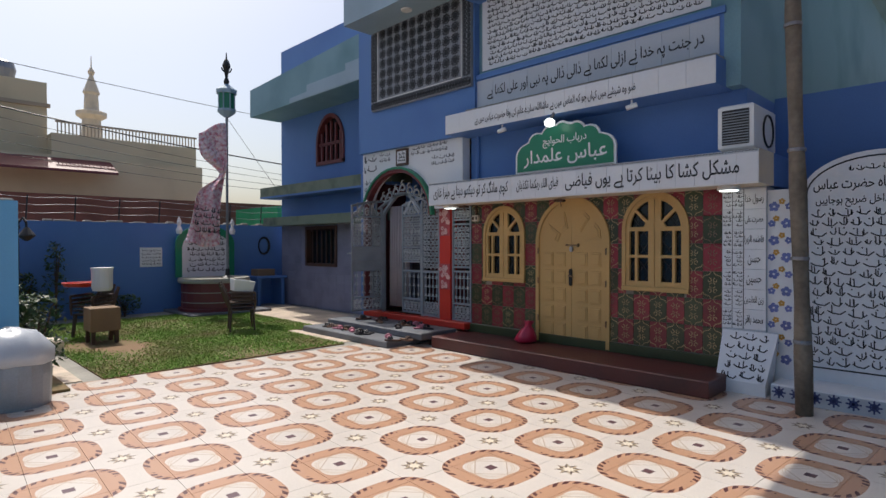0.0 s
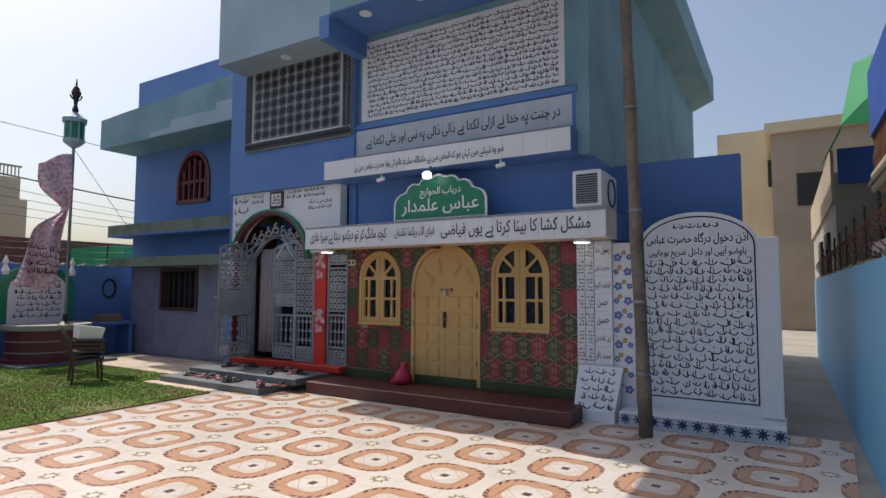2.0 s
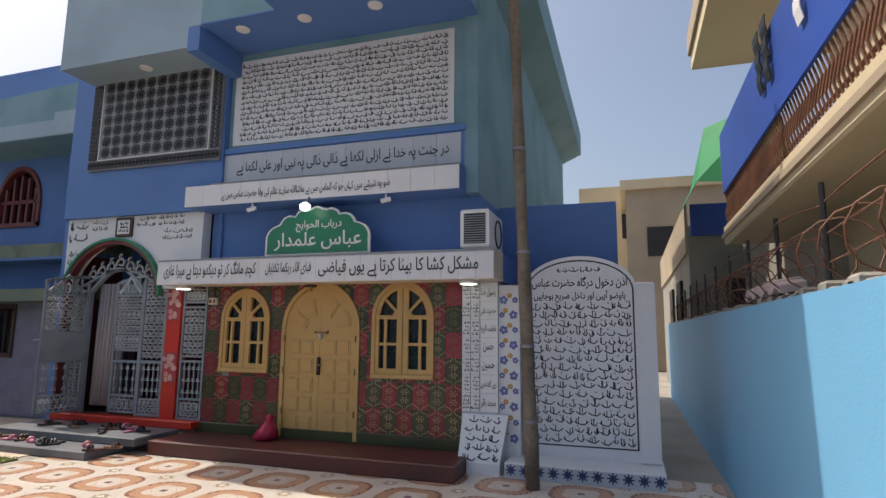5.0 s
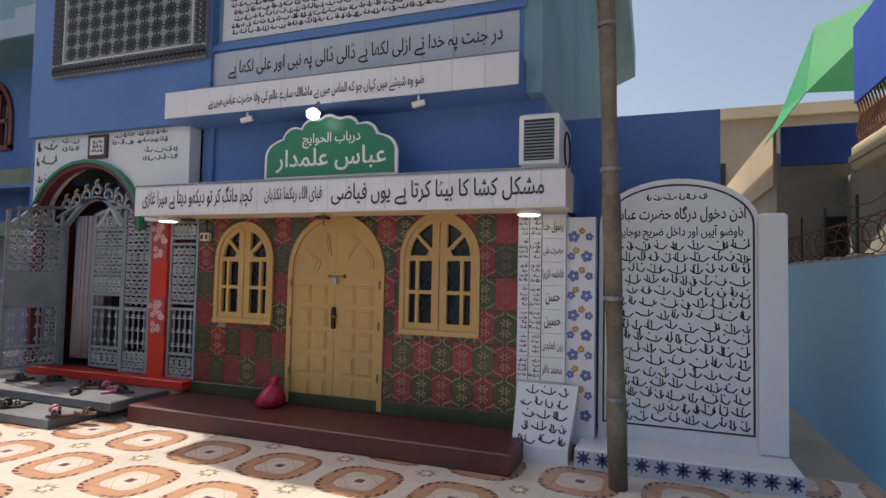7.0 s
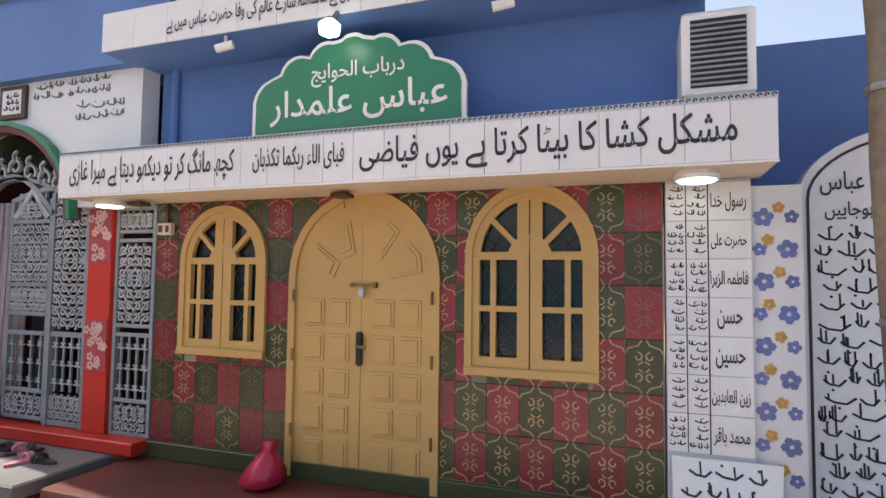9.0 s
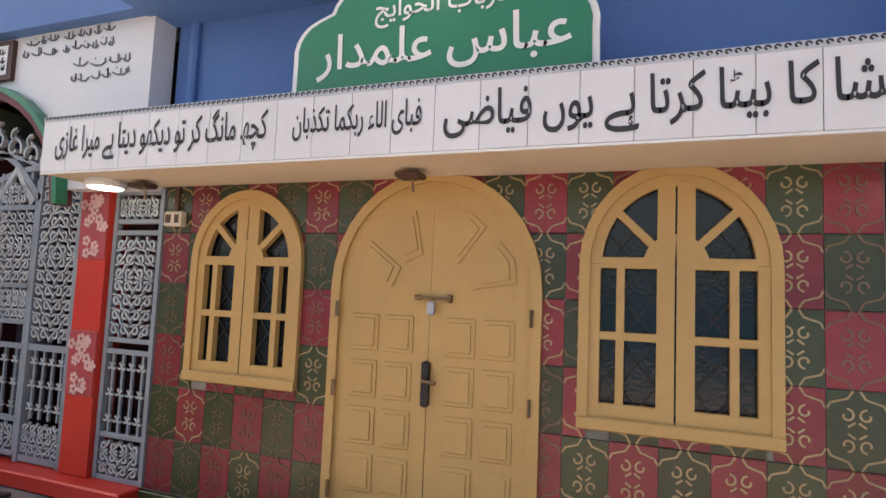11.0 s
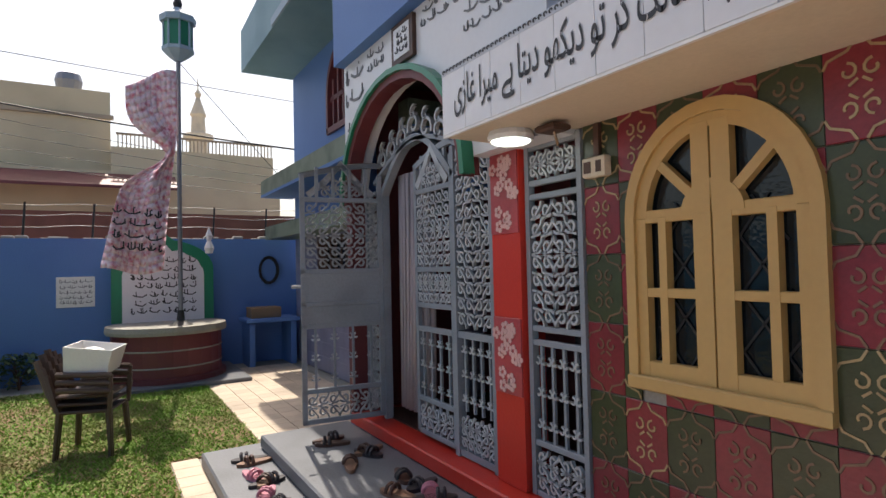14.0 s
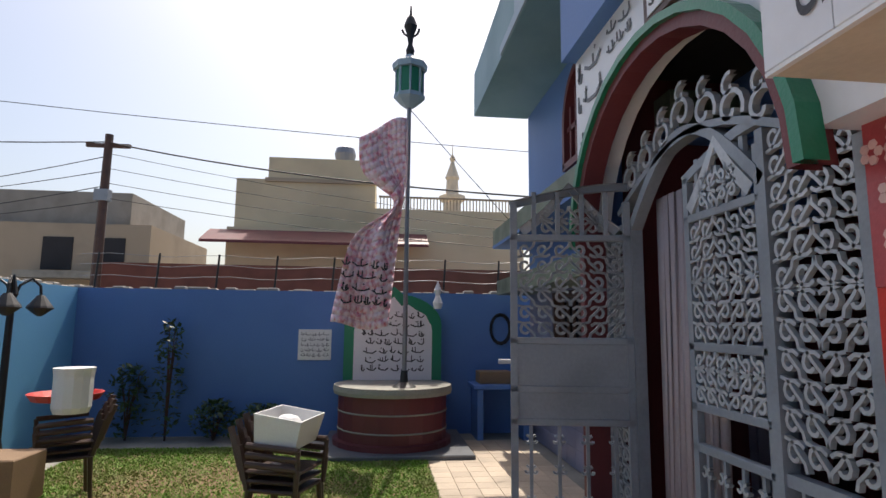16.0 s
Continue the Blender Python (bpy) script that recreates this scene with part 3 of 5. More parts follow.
# ---- windows of the front ----
def window(outline, label):
    ob = tagged(new("window"), label, "window", "front windows")
    x0, x1, z0, spring = outline[0][0], outline[-1][0], outline[0][1], outline[1][1]
    cx, half = (x0 + x1) / 2, (x1 - x0) / 2
    rise = max(z for _, z in outline) - spring
    s = Shape()
    frame_band(s, outline, 0.045, -0.035, 0.05, YELLOW, 0.035)
    s.box(x0 - 0.035, -0.045, z0 - 0.05, x1 + 0.035, 0.05, z0 + 0.005, YELLOW, 0.006)
    s.put("frame", ob)
    for side in (-1, 1):
        s = Shape()
        y0, y1 = -0.02, 0.02
        xs = [cx + side * k for k in (0.004, 0.075, half * 0.60 - 0.012, half * 0.60 + 0.022, half - 0.055, half)]
        def seg(a, b, za, zb):
            k = 0.0 if zb - za > abs(b - a) else 0.002
            s.box(min(a, b), y0 + k, za, max(a, b), y1 - k, zb, YELLOW, 0.003)
        mid = z0 + 0.065 + (spring - z0 - 0.09) * 0.5
        seg(xs[0], xs[1], z0, spring + rise * 0.9)
        seg(xs[4], xs[5], z0, spring)
        seg(xs[2], xs[3], z0 + 0.06, spring)
        for za, zb in ((z0, z0 + 0.065), (mid - 0.018, mid + 0.018), (spring - 0.02, spring + 0.03)):
            seg(xs[1] - side * 0.002, xs[4] + side * 0.002, za, zb)
        n = 10
        ang = [math.pi / 2 * i / n for i in range(n + 1)]
        s.strip([(cx + side * (half - 0.06) * math.cos(w), spring + (rise - 0.06) * math.sin(w)) for w in ang], [(cx + side * half * math.cos(w), spring + rise * math.sin(w)) for w in ang], y0 + 0.001, y1 - 0.003, YELLOW)
        fan = [(cx + side * half * 0.36 * math.cos(w), spring + half * 0.36 * math.sin(w)) for w in ang]
        s.prism(([(cx + side * 0.004, spring)] + fan)[::-side], y0 - 0.002, y1, YELLOW)
        s.line([(cx + side * half * 0.3 * math.cos(0.72), spring + half * 0.3 * math.sin(0.72)), (cx + side * half * 0.95 * math.cos(0.72), spring + rise * 0.95 * math.sin(0.72))], 0.035, y0 + 0.003, y1 - 0.001, YELLOW)
        s.put("sash", ob)
    Shape().prism(arch(cx, half - 0.01, z0 + 0.01, spring, rise - 0.01), 0.03, 0.036, GLASS_DARK).put("pane", ob, label="dark reflecting glass pane")
    s = Shape()
    for k in range(-6, 8):
        for sg in (-1, 1):
            a = cx + k * 0.15
            pts = [(a + sg * t * 0.12, z0 + 0.04 + t * 0.16) for t in range(0, 7)]
            pts = [p for p in pts if abs(p[0] - cx) < half - 0.03 and p[1] < spring + 0.2]
            if len(pts) > 1:
                s.line(pts, 0.008, 0.022, 0.026, BLACK)
    s.put("lattice", ob)
    return ob


window(WIN_L, "ochre arched casement window with dark glass, narrower")
window(WIN_R, "ochre arched casement window with dark glass and lattice")

# ---- ledge in front of the door, gate steps ----
Shape().box(-1.35, -0.74, 0, 2.5, -0.002, 0.17, LEDGE_RED, 0.012).put("ledge", label="low oxblood cement ledge below the tiled wall", category="ledge", kind="structure")
Shape().box(-1.30, -0.03, 0.171, 2.37, 0.003, 0.29, GREEN_TILE, 0.004).put("baseboard", label="dark green tile skirting above the ledge", category="skirting", kind="structure")
Shape().box(-4.0, -1.25, 0, -1.75, -0.30, 0.10, SLATE, 0.012).put("step_lower", label="low grey stone step before the gate", category="step", kind="structure")
Shape().box(-3.85, -0.85, 0.102, -1.45, -0.14, 0.20, SLATE, 0.012).put("step_upper", label="grey stone step before the gate", category="step", kind="structure")
Shape().box(-3.75, -0.16, 0.202, -1.25, 1.5, 0.30, SCARLET, 0.01).put("threshold", label="scarlet painted threshold under the iron gate", category="threshold", kind="structure")
Shape().box(-3.6, 0.02, 0.30, -1.3, 1.5, 0.31, BROWN).put("floor", label="dark patterned floor inside the gate", category="floor", kind="structure")

# ---- gate ----
GATE = arch(-2.80, 0.88, 0.30, 1.95, 0.80)
wall_with("wall_gate", -3.75, -1.28, 2.05, 3.15, -0.16, 0.0, [[(x, max(z, 2.05)) for x, z in GATE]], WHITE_TILE, label="white tiled arch wall over the gate", category="wall", kind="structure")
Shape().box(-3.75, -0.16, 0.30, -3.68, 0.1, 2.05, MAROON).box(-3.9, -0.1, 0, -3.75, 1.0, 3.1, BLUE).put("jamb", label="maroon painted jamb beside the gate", category="jamb", kind="structure")
# porch side and ceiling are coloured near-black in place of deep shade
Shape().box(-3.7, 1.5, 0.3, -1.28, 1.6, 3.1, MAROON).box(-1.3, 0.05, 0.3, -1.26, 1.5, 3.1, UNLIT).box(-3.74, 0.11, 0.31, -3.69, 1.5, 3.0, MAROON).box(-3.75, 0.0, 3.0, -1.26, 1.5, 3.1, UNLIT).put("wall_porch", label="maroon back wall of the porch, side and ceiling near-black for shade", category="wall", kind="structure")
s = Shape()
frame_band(s, [(x, max(z, 1.95)) for x, z in GATE], 0.055, -0.21, -0.1, MAROON)
frame_band(s, [(x, max(z, 1.95)) for x, z in GATE], 0.04, -0.235, -0.16, SIGN_GREEN, 0.04)
s.put("arch_moulding", label="green and maroon moulding round the gate arch", category="moulding", kind="structure")
gate = tagged(new("iron_gate"), "grey iron gate with silver scroll panels, one leaf open", "gate")
s = Shape()
for x in (-3.66, -3.36, -2.33, -1.93):
    s.box(x - 0.02, -0.03, 0.30, x + 0.02, 0.03, 2.05 if x < -3 or x > -2.2 else 2.2, GREY_METAL, 0.004)
s.line([(-3.36 + 1.03 * i / 14, 2.02 + 0.34 * math.sin(math.pi * i / 14)) for i in range(15)], 0.045, -0.03, 0.03, GREY_METAL)
s.box(-3.66, -0.02, 2.03, -3.36, 0.02, 2.06, GREY_METAL).box(-2.33, -0.02, 1.02, -1.93, 0.02, 1.06, GREY_METAL).box(-2.33, -0.02, 0.31, -1.93, 0.02, 0.35, GREY_METAL)
s.line([(-3.5 + 1.4 * i / 10, 2.12 + 0.22 * math.sin(math.pi * i / 10)) for i in range(11)], 0.03, -0.03, 0.03, GREY_METAL)
s.put("frame", gate)
s = Shape()
for i in range(-3, 4):
    x = -2.82 + i * 0.17
    r = 0.085
    base = 2.44 - abs(i) * 0.055
    s.line(spiral(x, base, r, -0.5 if i > 0 else 3.6, 6.5 if i > 0 else -6.5, 14), 0.02, -0.03, 0.0, SILVER)
    s.line(spiral(x, base + 0.09, r * 0.6, 1.2, 5, 10), 0.016, -0.03, 0.0, SILVER)
s.put("scroll_crest", gate, label="silver scrollwork under the arch")
s = Shape()
filigree(s, -2.31, 1.08, -1.95, 2.20, -0.02, 0.0, SILVER, 0.09)
filigree(s, -3.64, 0.34, -3.38, 2.0, -0.02, 0.0, SILVER, 0.09)
s.put("scroll_panel", gate, label="silver cast scroll panel")


def pickets(s, x0, x1, z0, z1, n, y):
    for i in range(n):
        x = x0 + (i + 0.5) * (x1 - x0) / n
        s.box(x - 0.008, y - 0.008, z0, x + 0.008, y + 0.008, z1, GREY_METAL)
        k = int((z1 - z0) / 0.13)
        for j in range(k):
            for sg in (-1, 1):
                s.line(spiral(x + sg * 0.022, z0 + (j + 0.5) * (z1 - z0) / k, 0.024, math.pi / 2, sg * 4.5, 6), 0.011, y - 0.015, y + 0.005, SILVER)


def leaf_parts(parent, w, z0, top, name):
    """One gate leaf in its own plane, from x 0 (hinge) to w."""
    s = Shape()
    for x in (0.0, w - 0.035):
        s.box(x, -0.015, z0, x + 0.035, 0.015, top, GREY_METAL, 0.004)
    for z in (z0, z0 + 0.22, 1.02, 1.18, 1.42, 1.95):
        s.box(0, -0.015, z, w, 0.015, z + 0.035, GREY_METAL, 0.004)
    s.line([(w * i / 8, top - 0.02 + 0.10 * math.sin(math.pi * (0.5 - 0.5 * i / 8))) for i in range(9)], 0.04, -0.015, 0.015, GREY_METAL)
    for i in range(1, 5):
        s.box(w * i / 5 - 0.012, -0.01, 1.95, w * i / 5 + 0.012, 0.01, top + 0.05, GREY_METAL)
    leaf = s.put(name, parent)
    s = Shape()
    filigree(s, 0.035, 1.45, w - 0.035, 1.95, -0.014, 0.0, SILVER, 0.085)
    filigree(s, 0.035, z0 + 0.03, w - 0.035, z0 + 0.22, -0.014, 0.0, SILVER, 0.08)
    s.line([(w * 0.1, 2.0), (w * 0.3, 2.10), (w * 0.5, 2.24), (w * 0.7, 2.10), (w * 0.9, 2.0)], 0.05, -0.02, 0, SILVER)
    filigree(s, w * 0.25, 1.98, w * 0.75, 2.14, -0.02, 0.0, SILVER, 0.07)
    pickets(s, 0.03, w - 0.03, z0 + 0.25, 1.02, 4, 0)
    if name == "open_leaf":
        s.box(0.03, -0.01, 1.05, w - 0.03, 0.008, 1.42, GREY_METAL)
        s.tube([(w - 0.20, -0.03, 1.33), (w + 0.06, -0.03, 1.33)], 0.012, SILVER).box(w - 0.16, -0.03, 1.2, w - 0.12, -0.01, 1.33, SILVER)
    else:
        filigree(s, 0.035, 1.21, w - 0.035, 1.42, -0.014, 0.0, SILVER, 0.07)
    panel = s.put("scroll_panel", leaf, label="silver scroll panel")
    return leaf


leaf = leaf_parts(gate, 0.62, 0.33, 2.16, "open_leaf")
leaf.matrix_basis = pose(-3.36, -0.03, 0, 0, 0, -98)
leaf = leaf_parts(gate, 0.50, 0.33, 2.16, "closed_leaf")
leaf.matrix_basis = pose(-2.34, -0.01, 0, 0, 0, 0) @ Matrix.Diagonal((-1, 1, 1, 1))
s = Shape()
pickets(s, -2.30, -1.96, 0.58, 1.02, 4, 0)
filigree(s, -2.31, 0.35, -1.95, 0.56, -0.014, 0, SILVER, 0.08)
s.put("lower_panel", gate)
s = Shape()
for i in range(24):
    a, b = -3.30 + 0.48 * i / 24, -3.30 + 0.48 * (i + 1) / 24
    ya, yb = 0.08 + 0.03 * math.sin(i * 1.9), 0.08 + 0.03 * math.sin((i + 1) * 1.9)
    s.face([(a, ya, 0.4), (b, yb, 0.4), (b + 0.06, yb, 2.15), (a + 0.02, ya, 2.15)], CLOTH)
cur = s.put("curtain", smooth=True, label="pale grey pink curtain hanging inside the gate", category="curtain")
cur.modifiers.new("thick", "SOLIDIFY").thickness = 0.006
# red pier between the gate and the tiled wall
pier = Shape().box(-1.89, -0.05, 0.30, -1.65, 0.10, 2.07, SCARLET, 0.006).put("pier", label="scarlet pier with bands of flowered tile", category="pier", kind="structure")
for z0, z1 in ((1.62, 2.06), (0.78, 1.18)):
    s = Shape().box(-1.885, -0.058, z0, -1.655, -0.05, z1, FLOWER, 0.003)
    rng = random.Random(3)
    for _ in range(18):
        fx, fz = rng.uniform(-1.865, -1.675), rng.uniform(z0 + 0.03, z1 - 0.03)
        for k in range(5):
            w = k * 1.257
            s.prism([(fx + 0.022 * math.cos(w) + 0.014 * math.cos(q), fz + 0.022 * math.sin(w) + 0.014 * math.sin(q)) for q in (0, 1.05, 2.1, 3.14, 4.2, 5.2)], -0.0595 - 0.0006 * k - 0.0002 * _, -0.058, PETAL)
    s.put("tile", pier)
side = tagged(new("scroll_screen"), "narrow silver scroll screen beside the red pier", "screen")
s = Shape()
for x in (-1.64, -1.27):
    s.box(x, -0.02, 0.30, x + 0.03, 0.02, 2.07, GREY_METAL, 0.004)
for z in (0.30, 0.55, 1.05, 1.12, 1.78, 1.85, 2.03):
    s.box(-1.61, -0.015, z, -1.27, 0.015, z + 0.03, GREY_METAL, 0.003)
s.put("frame", side)
s = Shape()
filigree(s, -1.60, 1.15, -1.28, 1.77, -0.02, 0, SILVER, 0.085)
filigree(s, -1.60, 1.88, -1.28, 2.02, -0.02, 0, SILVER, 0.07)
filigree(s, -1.60, 0.33, -1.28, 0.54, -0.02, 0, SILVER, 0.08)
pickets(s, -1.60, -1.28, 0.58, 1.05, 4, 0)
s.put("scroll_panel", side)
# backing coloured near-black so the gaps in the screen read as shade
Shape().box(-1.64, 0.3, 0.3, -1.27, 0.34, 2.07, UNLIT).put("wall_niche", label="wall behind the scroll screen, coloured near-black for shade", category="wall", kind="structure")

# ---- writing on the canopy and the ledges ----
rng = random.Random(11)
def lettered_tiles(parent, x0, x1, z0, z1, y, size, mat=WHITE_TILE, depth=0.012):
    n = max(1, round((x1 - x0) / size))
    w = (x1 - x0) / n
    me = Shape().box(0, 0, 0, w - 0.003, depth, z1 - z0, mat, 0.002).mesh("tile")
    for i in range(n):
        t = new("tile", me)
        t.parent, t.location = parent, (x0 + i * w, y, z0)


lettered_tiles(canopy, -1.69, 2.85, 2.082, 2.395, -0.47, 0.2)
s = Shape().box(-1.69, -0.472, 2.365, 2.85, -0.468, 2.395, GREY_TILE)
for i in range(150):
    x = -1.68 + i * 0.0302
    s.line(spiral(x + 0.012, 2.38, 0.012, 0, 5, 6), 0.006, -0.475, -0.471, INK)
s.put("border", canopy, label="narrow black scroll border")
for text, a, b, z in (("مشکل کشا کا بیٹا کرتا ہے یوں فیاضی", 0.72, 2.68, 2.18), ("فبای الاء ربکما تکذبان", -0.02, 0.62, 2.20), ("کچھ مانگ کر تو دیکھو دیتا ہے میرا غازی", -1.58, -0.16, 2.19)):
    writing(text, a, b, z, -0.474, INK, canopy, 1.5 if b > 2 else 2.1)
lettered_tiles(fascia, -1.33, 2.46, 3.092, 3.365, -0.47, 0.3)
writing("ضو وہ شیشے میں کہاں جو کہ الماس میں ہے ماشااللہ سارے عالم کی وفا حضرت عباس میں ہے", -0.75, 1.62, 3.18, -0.474, INK, fascia, 2.0)
lettered_tiles(upper, -0.95, 2.40, 3.45, 3.84, -0.203, 0.3, GREY_TILE)
writing("در جنت پہ خدا نے ازلی لکھا ہے ڈالی ڈالی پہ نبی اور علی لکھا ہے", -0.75, 2.25, 3.60, -0.207, INK, upper, 1.5)
lettered_tiles(upper, -0.88, 2.30, 3.98, 5.2, -0.163, 0.4)
bars(Shape(), -0.78, 2.22, 4.02, 5.15, -0.168, INK, rng, 15, 0.75, 0.15).put("lettering", upper, kind="stuff")
screen = Shape().box(-3.32, -0.30, 3.78, -0.98, -0.25, 5.12, material("grey_screen_tile", (0.27, 0.28, 0.31), 0.4, vary=0.15, scale=12), 0.005).put("tiled_screen", label="grey screen of interlaced star tiles with dark border", category="screen")
s = Shape()
for i in range(10):
    for j in range(7):
        cx, cz = -3.10 + (i + 0.5) * 0.19, 3.96 + (j + 0.5) * 0.165
        for k in range(6):
            w = k * math.pi / 6
            s.line([(cx - 0.1 * math.cos(w), cz - 0.085 * math.sin(w)), (cx + 0.1 * math.cos(w), cz + 0.085 * math.sin(w))], 0.011, -0.306, -0.30, INK)
        for q in (0.038, 0.07):
            s.line([(cx + q * math.cos(w * 0.785), cz + q * math.sin(w * 0.785)) for w in range(9)], 0.011, -0.306, -0.30, INK)
s.box(-3.14, -0.309, 3.93, -3.13, -0.30, 5.1, WHITE).box(-1.17, -0.309, 3.93, -1.16, -0.30, 5.1, WHITE).box(-3.13, -0.309, 3.93, -1.17, -0.30, 3.94, WHITE)
s.put("lattice_print", screen)
s = Shape()
filigree(s, -3.32, 3.79, -0.98, 3.92, -0.307, -0.30, INK, 0.065, 0.018)
filigree(s, -3.32, 3.93, -3.15, 5.1, -0.307, -0.30, INK, 0.065, 0.018)
filigree(s, -1.14, 3.93, -0.98, 5.1, -0.307, -0.30, INK, 0.065, 0.018)
s.put("border", screen, label="black scroll border")
# plaques over the gate
plaque = Shape().box(-2.80, -0.19, 2.80, -2.50, -0.16, 3.08, BROWN, 0.006).box(-2.76, -0.195, 2.84, -2.54, -0.19, 3.04, WHITE_TILE).put("plaque", label="white lettered plaque in a brown frame over the arch", category="plaque")
bars(Shape(), -2.74, -2.56, 2.86, 3.02, -0.198, INK, rng, 3, 0.8, 0.2).put("lettering", plaque)
gw = bpy.data.objects["wall_gate"]
s = Shape()
for x0, x1, z0, z1 in ((-3.70, -3.35, 2.72, 3.08), (-3.30, -2.98, 2.90, 3.08), (-2.44, -2.1, 2.93, 3.1), (-2.05, -1.6, 2.93, 3.1), (-1.95, -1.45, 2.72, 2.90), (-3.70, -3.42, 2.40, 2.65)):
    bars(s, x0, x1, z0, z1, -0.166, SLATE, rng, 2, 0.7, 0.12)
s.put("lettering", gw)
s = Shape().box(-3.75, -0.175, 3.11, -1.28, -0.158, 3.15, MOSS)
s.put("border", gw)
# green sign
OUT = [(-0.12, 2.42)]
for cx, cz, r, a0, a1 in ((0.05, 2.62, 0.17, 3.3, 1.9), (0.22, 2.78, 0.14, 2.9, 1.5), (0.42, 2.86, 0.13, 2.8, 1.2), (0.60, 2.90, 0.12, 2.3, 0.9), (0.80, 2.86, 0.13, 2.0, 0.4), (0.99, 2.78, 0.14, 1.7, 0.2), (1.16, 2.62, 0.17, 1.3, -0.2)):
    OUT += [(cx + r * math.cos(a0 + (a1 - a0) * i / 5), cz + r * math.sin(a0 + (a1 - a0) * i / 5)) for i in range(6)]
OUT += [(1.33, 2.42)]
sign = tagged(new("sign_board"), "green scalloped sign board with white writing on the canopy", "sign")
mid = (0.6, 2.62)
Shape().prism(OUT, -0.36, -0.33, WHITE).put("rim", sign, label="white rim")
Shape().prism([(mid[0] + (x - mid[0]) * 0.96, mid[1] + (z - mid[1]) * 0.93) for x, z in OUT], -0.366, -0.36, SIGN_GREEN).put("board", sign)
writing("درباب الحوائج".replace("ئ", "ی"), 0.32, 0.95, 2.75, -0.37, WHITE, sign, 1.1)
writing("عباس علمدار", 0.02, 1.22, 2.53, -0.37, WHITE, sign, 1.0)
# flood lamp, cameras, pipe, air conditioner
lamp = tagged(new("bulkhead_lamp"), "round white lamp on an arm above the sign, lit", "lamp")
Shape().tube([(0.55, -0.46, 3.1), (0.55, -0.52, 3.03), (0.55, -0.55, 3.0)], 0.02, STEEL).put("arm", lamp)
Shape().lathe([(0.02, 2.92), (0.06, 2.94), (0.065, 2.99), (0.03, 3.02)], 0.55, -0.55, LAMP).put("bulb", lamp, smooth=True)
for x in (-0.30, 1.55):
    c = tagged(new("security_camera"), "small white security camera under the ledge", "camera", "security cameras")
    Shape().tube([(x, -0.42, 3.09), (x, -0.42, 3.03)], 0.012, WHITE).put("bracket", c)
    Shape().tube([(x - 0.05, -0.45, 3.0), (x + 0.06, -0.42, 3.03)], 0.028, WHITE, 10).put("body", c)
Shape().tube([(-1.1, -0.02, 2.4), (-1.1, -0.02, 3.09)], 0.03, BLUE).put("drain_pipe", label="blue painted drain pipe above the canopy", category="pipe")
ac = tagged(new("air_conditioner"), "white outdoor air conditioner unit on the canopy", "air conditioner")
Shape().box(2.45, -0.38, 2.42, 2.78, 0.30, 2.86, WHITE, 0.02).put("body", ac)
s = Shape().box(2.49, -0.386, 2.47, 2.74, -0.381, 2.81, BLACK)
for i in range(12):
    s.box(2.49, -0.395, 2.48 + i * 0.027, 2.74, -0.385, 2.49 + i * 0.027, GREY_METAL)
s.put("grille", ac)
s = Shape()
s.tube([(2.785, 0.05 + 0.16 * math.cos(w * 0.393), 2.63 + 0.16 * math.sin(w * 0.393)) for w in range(17)], 0.012, BLACK, 6)
s.put("fan_ring", ac)
for x, y, z in ((-0.35, -0.75, 5.3), (0.55, -0.75, 5.3), (1.5, -0.75, 5.3), (-2.1, -0.55, 5.12)):
    Shape().lathe([(0.09, z), (0.085, z - 0.015), (0.05, z - 0.02)], x, y, WHITE, 16).put("soffit_lamp", label="round white recessed lamp in the blue soffit", category="lamp", group="soffit lamps")
# ceiling lamps and small fittings under the canopy
for x, y in ((-1.45, -0.25), (2.52, -0.28)):
    l = tagged(new("ceiling_lamp"), "round white lamp under the canopy, lit", "lamp", "canopy lamps")
    Shape().lathe([(0.10, 2.074), (0.11, 2.05), (0.105, 2.03)], x, y, WHITE).put("rim", l, smooth=False)
    Shape().lathe([(0.095, 2.031), (0.085, 2.022)], x, y, LAMP).put("face", l)
for x, y in ((-1.22, -0.2), (0.46, -0.2)):
    f = tagged(new("wall_spotlight"), "small brown spotlight hanging under the canopy", "lamp", "small spotlights")
    Shape().box(x - 0.06, y - 0.05, 2.03, x + 0.06, y + 0.05, 2.06, BROWN, 0.008).put("head", f)
    Shape().tube([(x + 0.01, y, 2.03), (x + 0.01, y + 0.02, 1.97)], 0.006, BRASS, 6).put("cord", f)
sock = tagged(new("switch_box"), "cream switch box with conduit on the tiles", "switch")
Shape().box(-1.2, -0.05, 1.83, -1.07, -0.01, 1.92, CREAM, 0.006).put("box", sock)
Shape().box(-1.19, -0.053, 1.85, -1.15, -0.05, 1.90, BROWN).put("switch", sock)
Shape().box(-1.12, -0.053, 1.85, -1.09, -0.05, 1.90, BROWN).put("switch", sock)
Shape().box(-1.15, -0.03, 1.92, -1.12, -0.01, 2.07, BROWN, 0.004).put("conduit", sock)

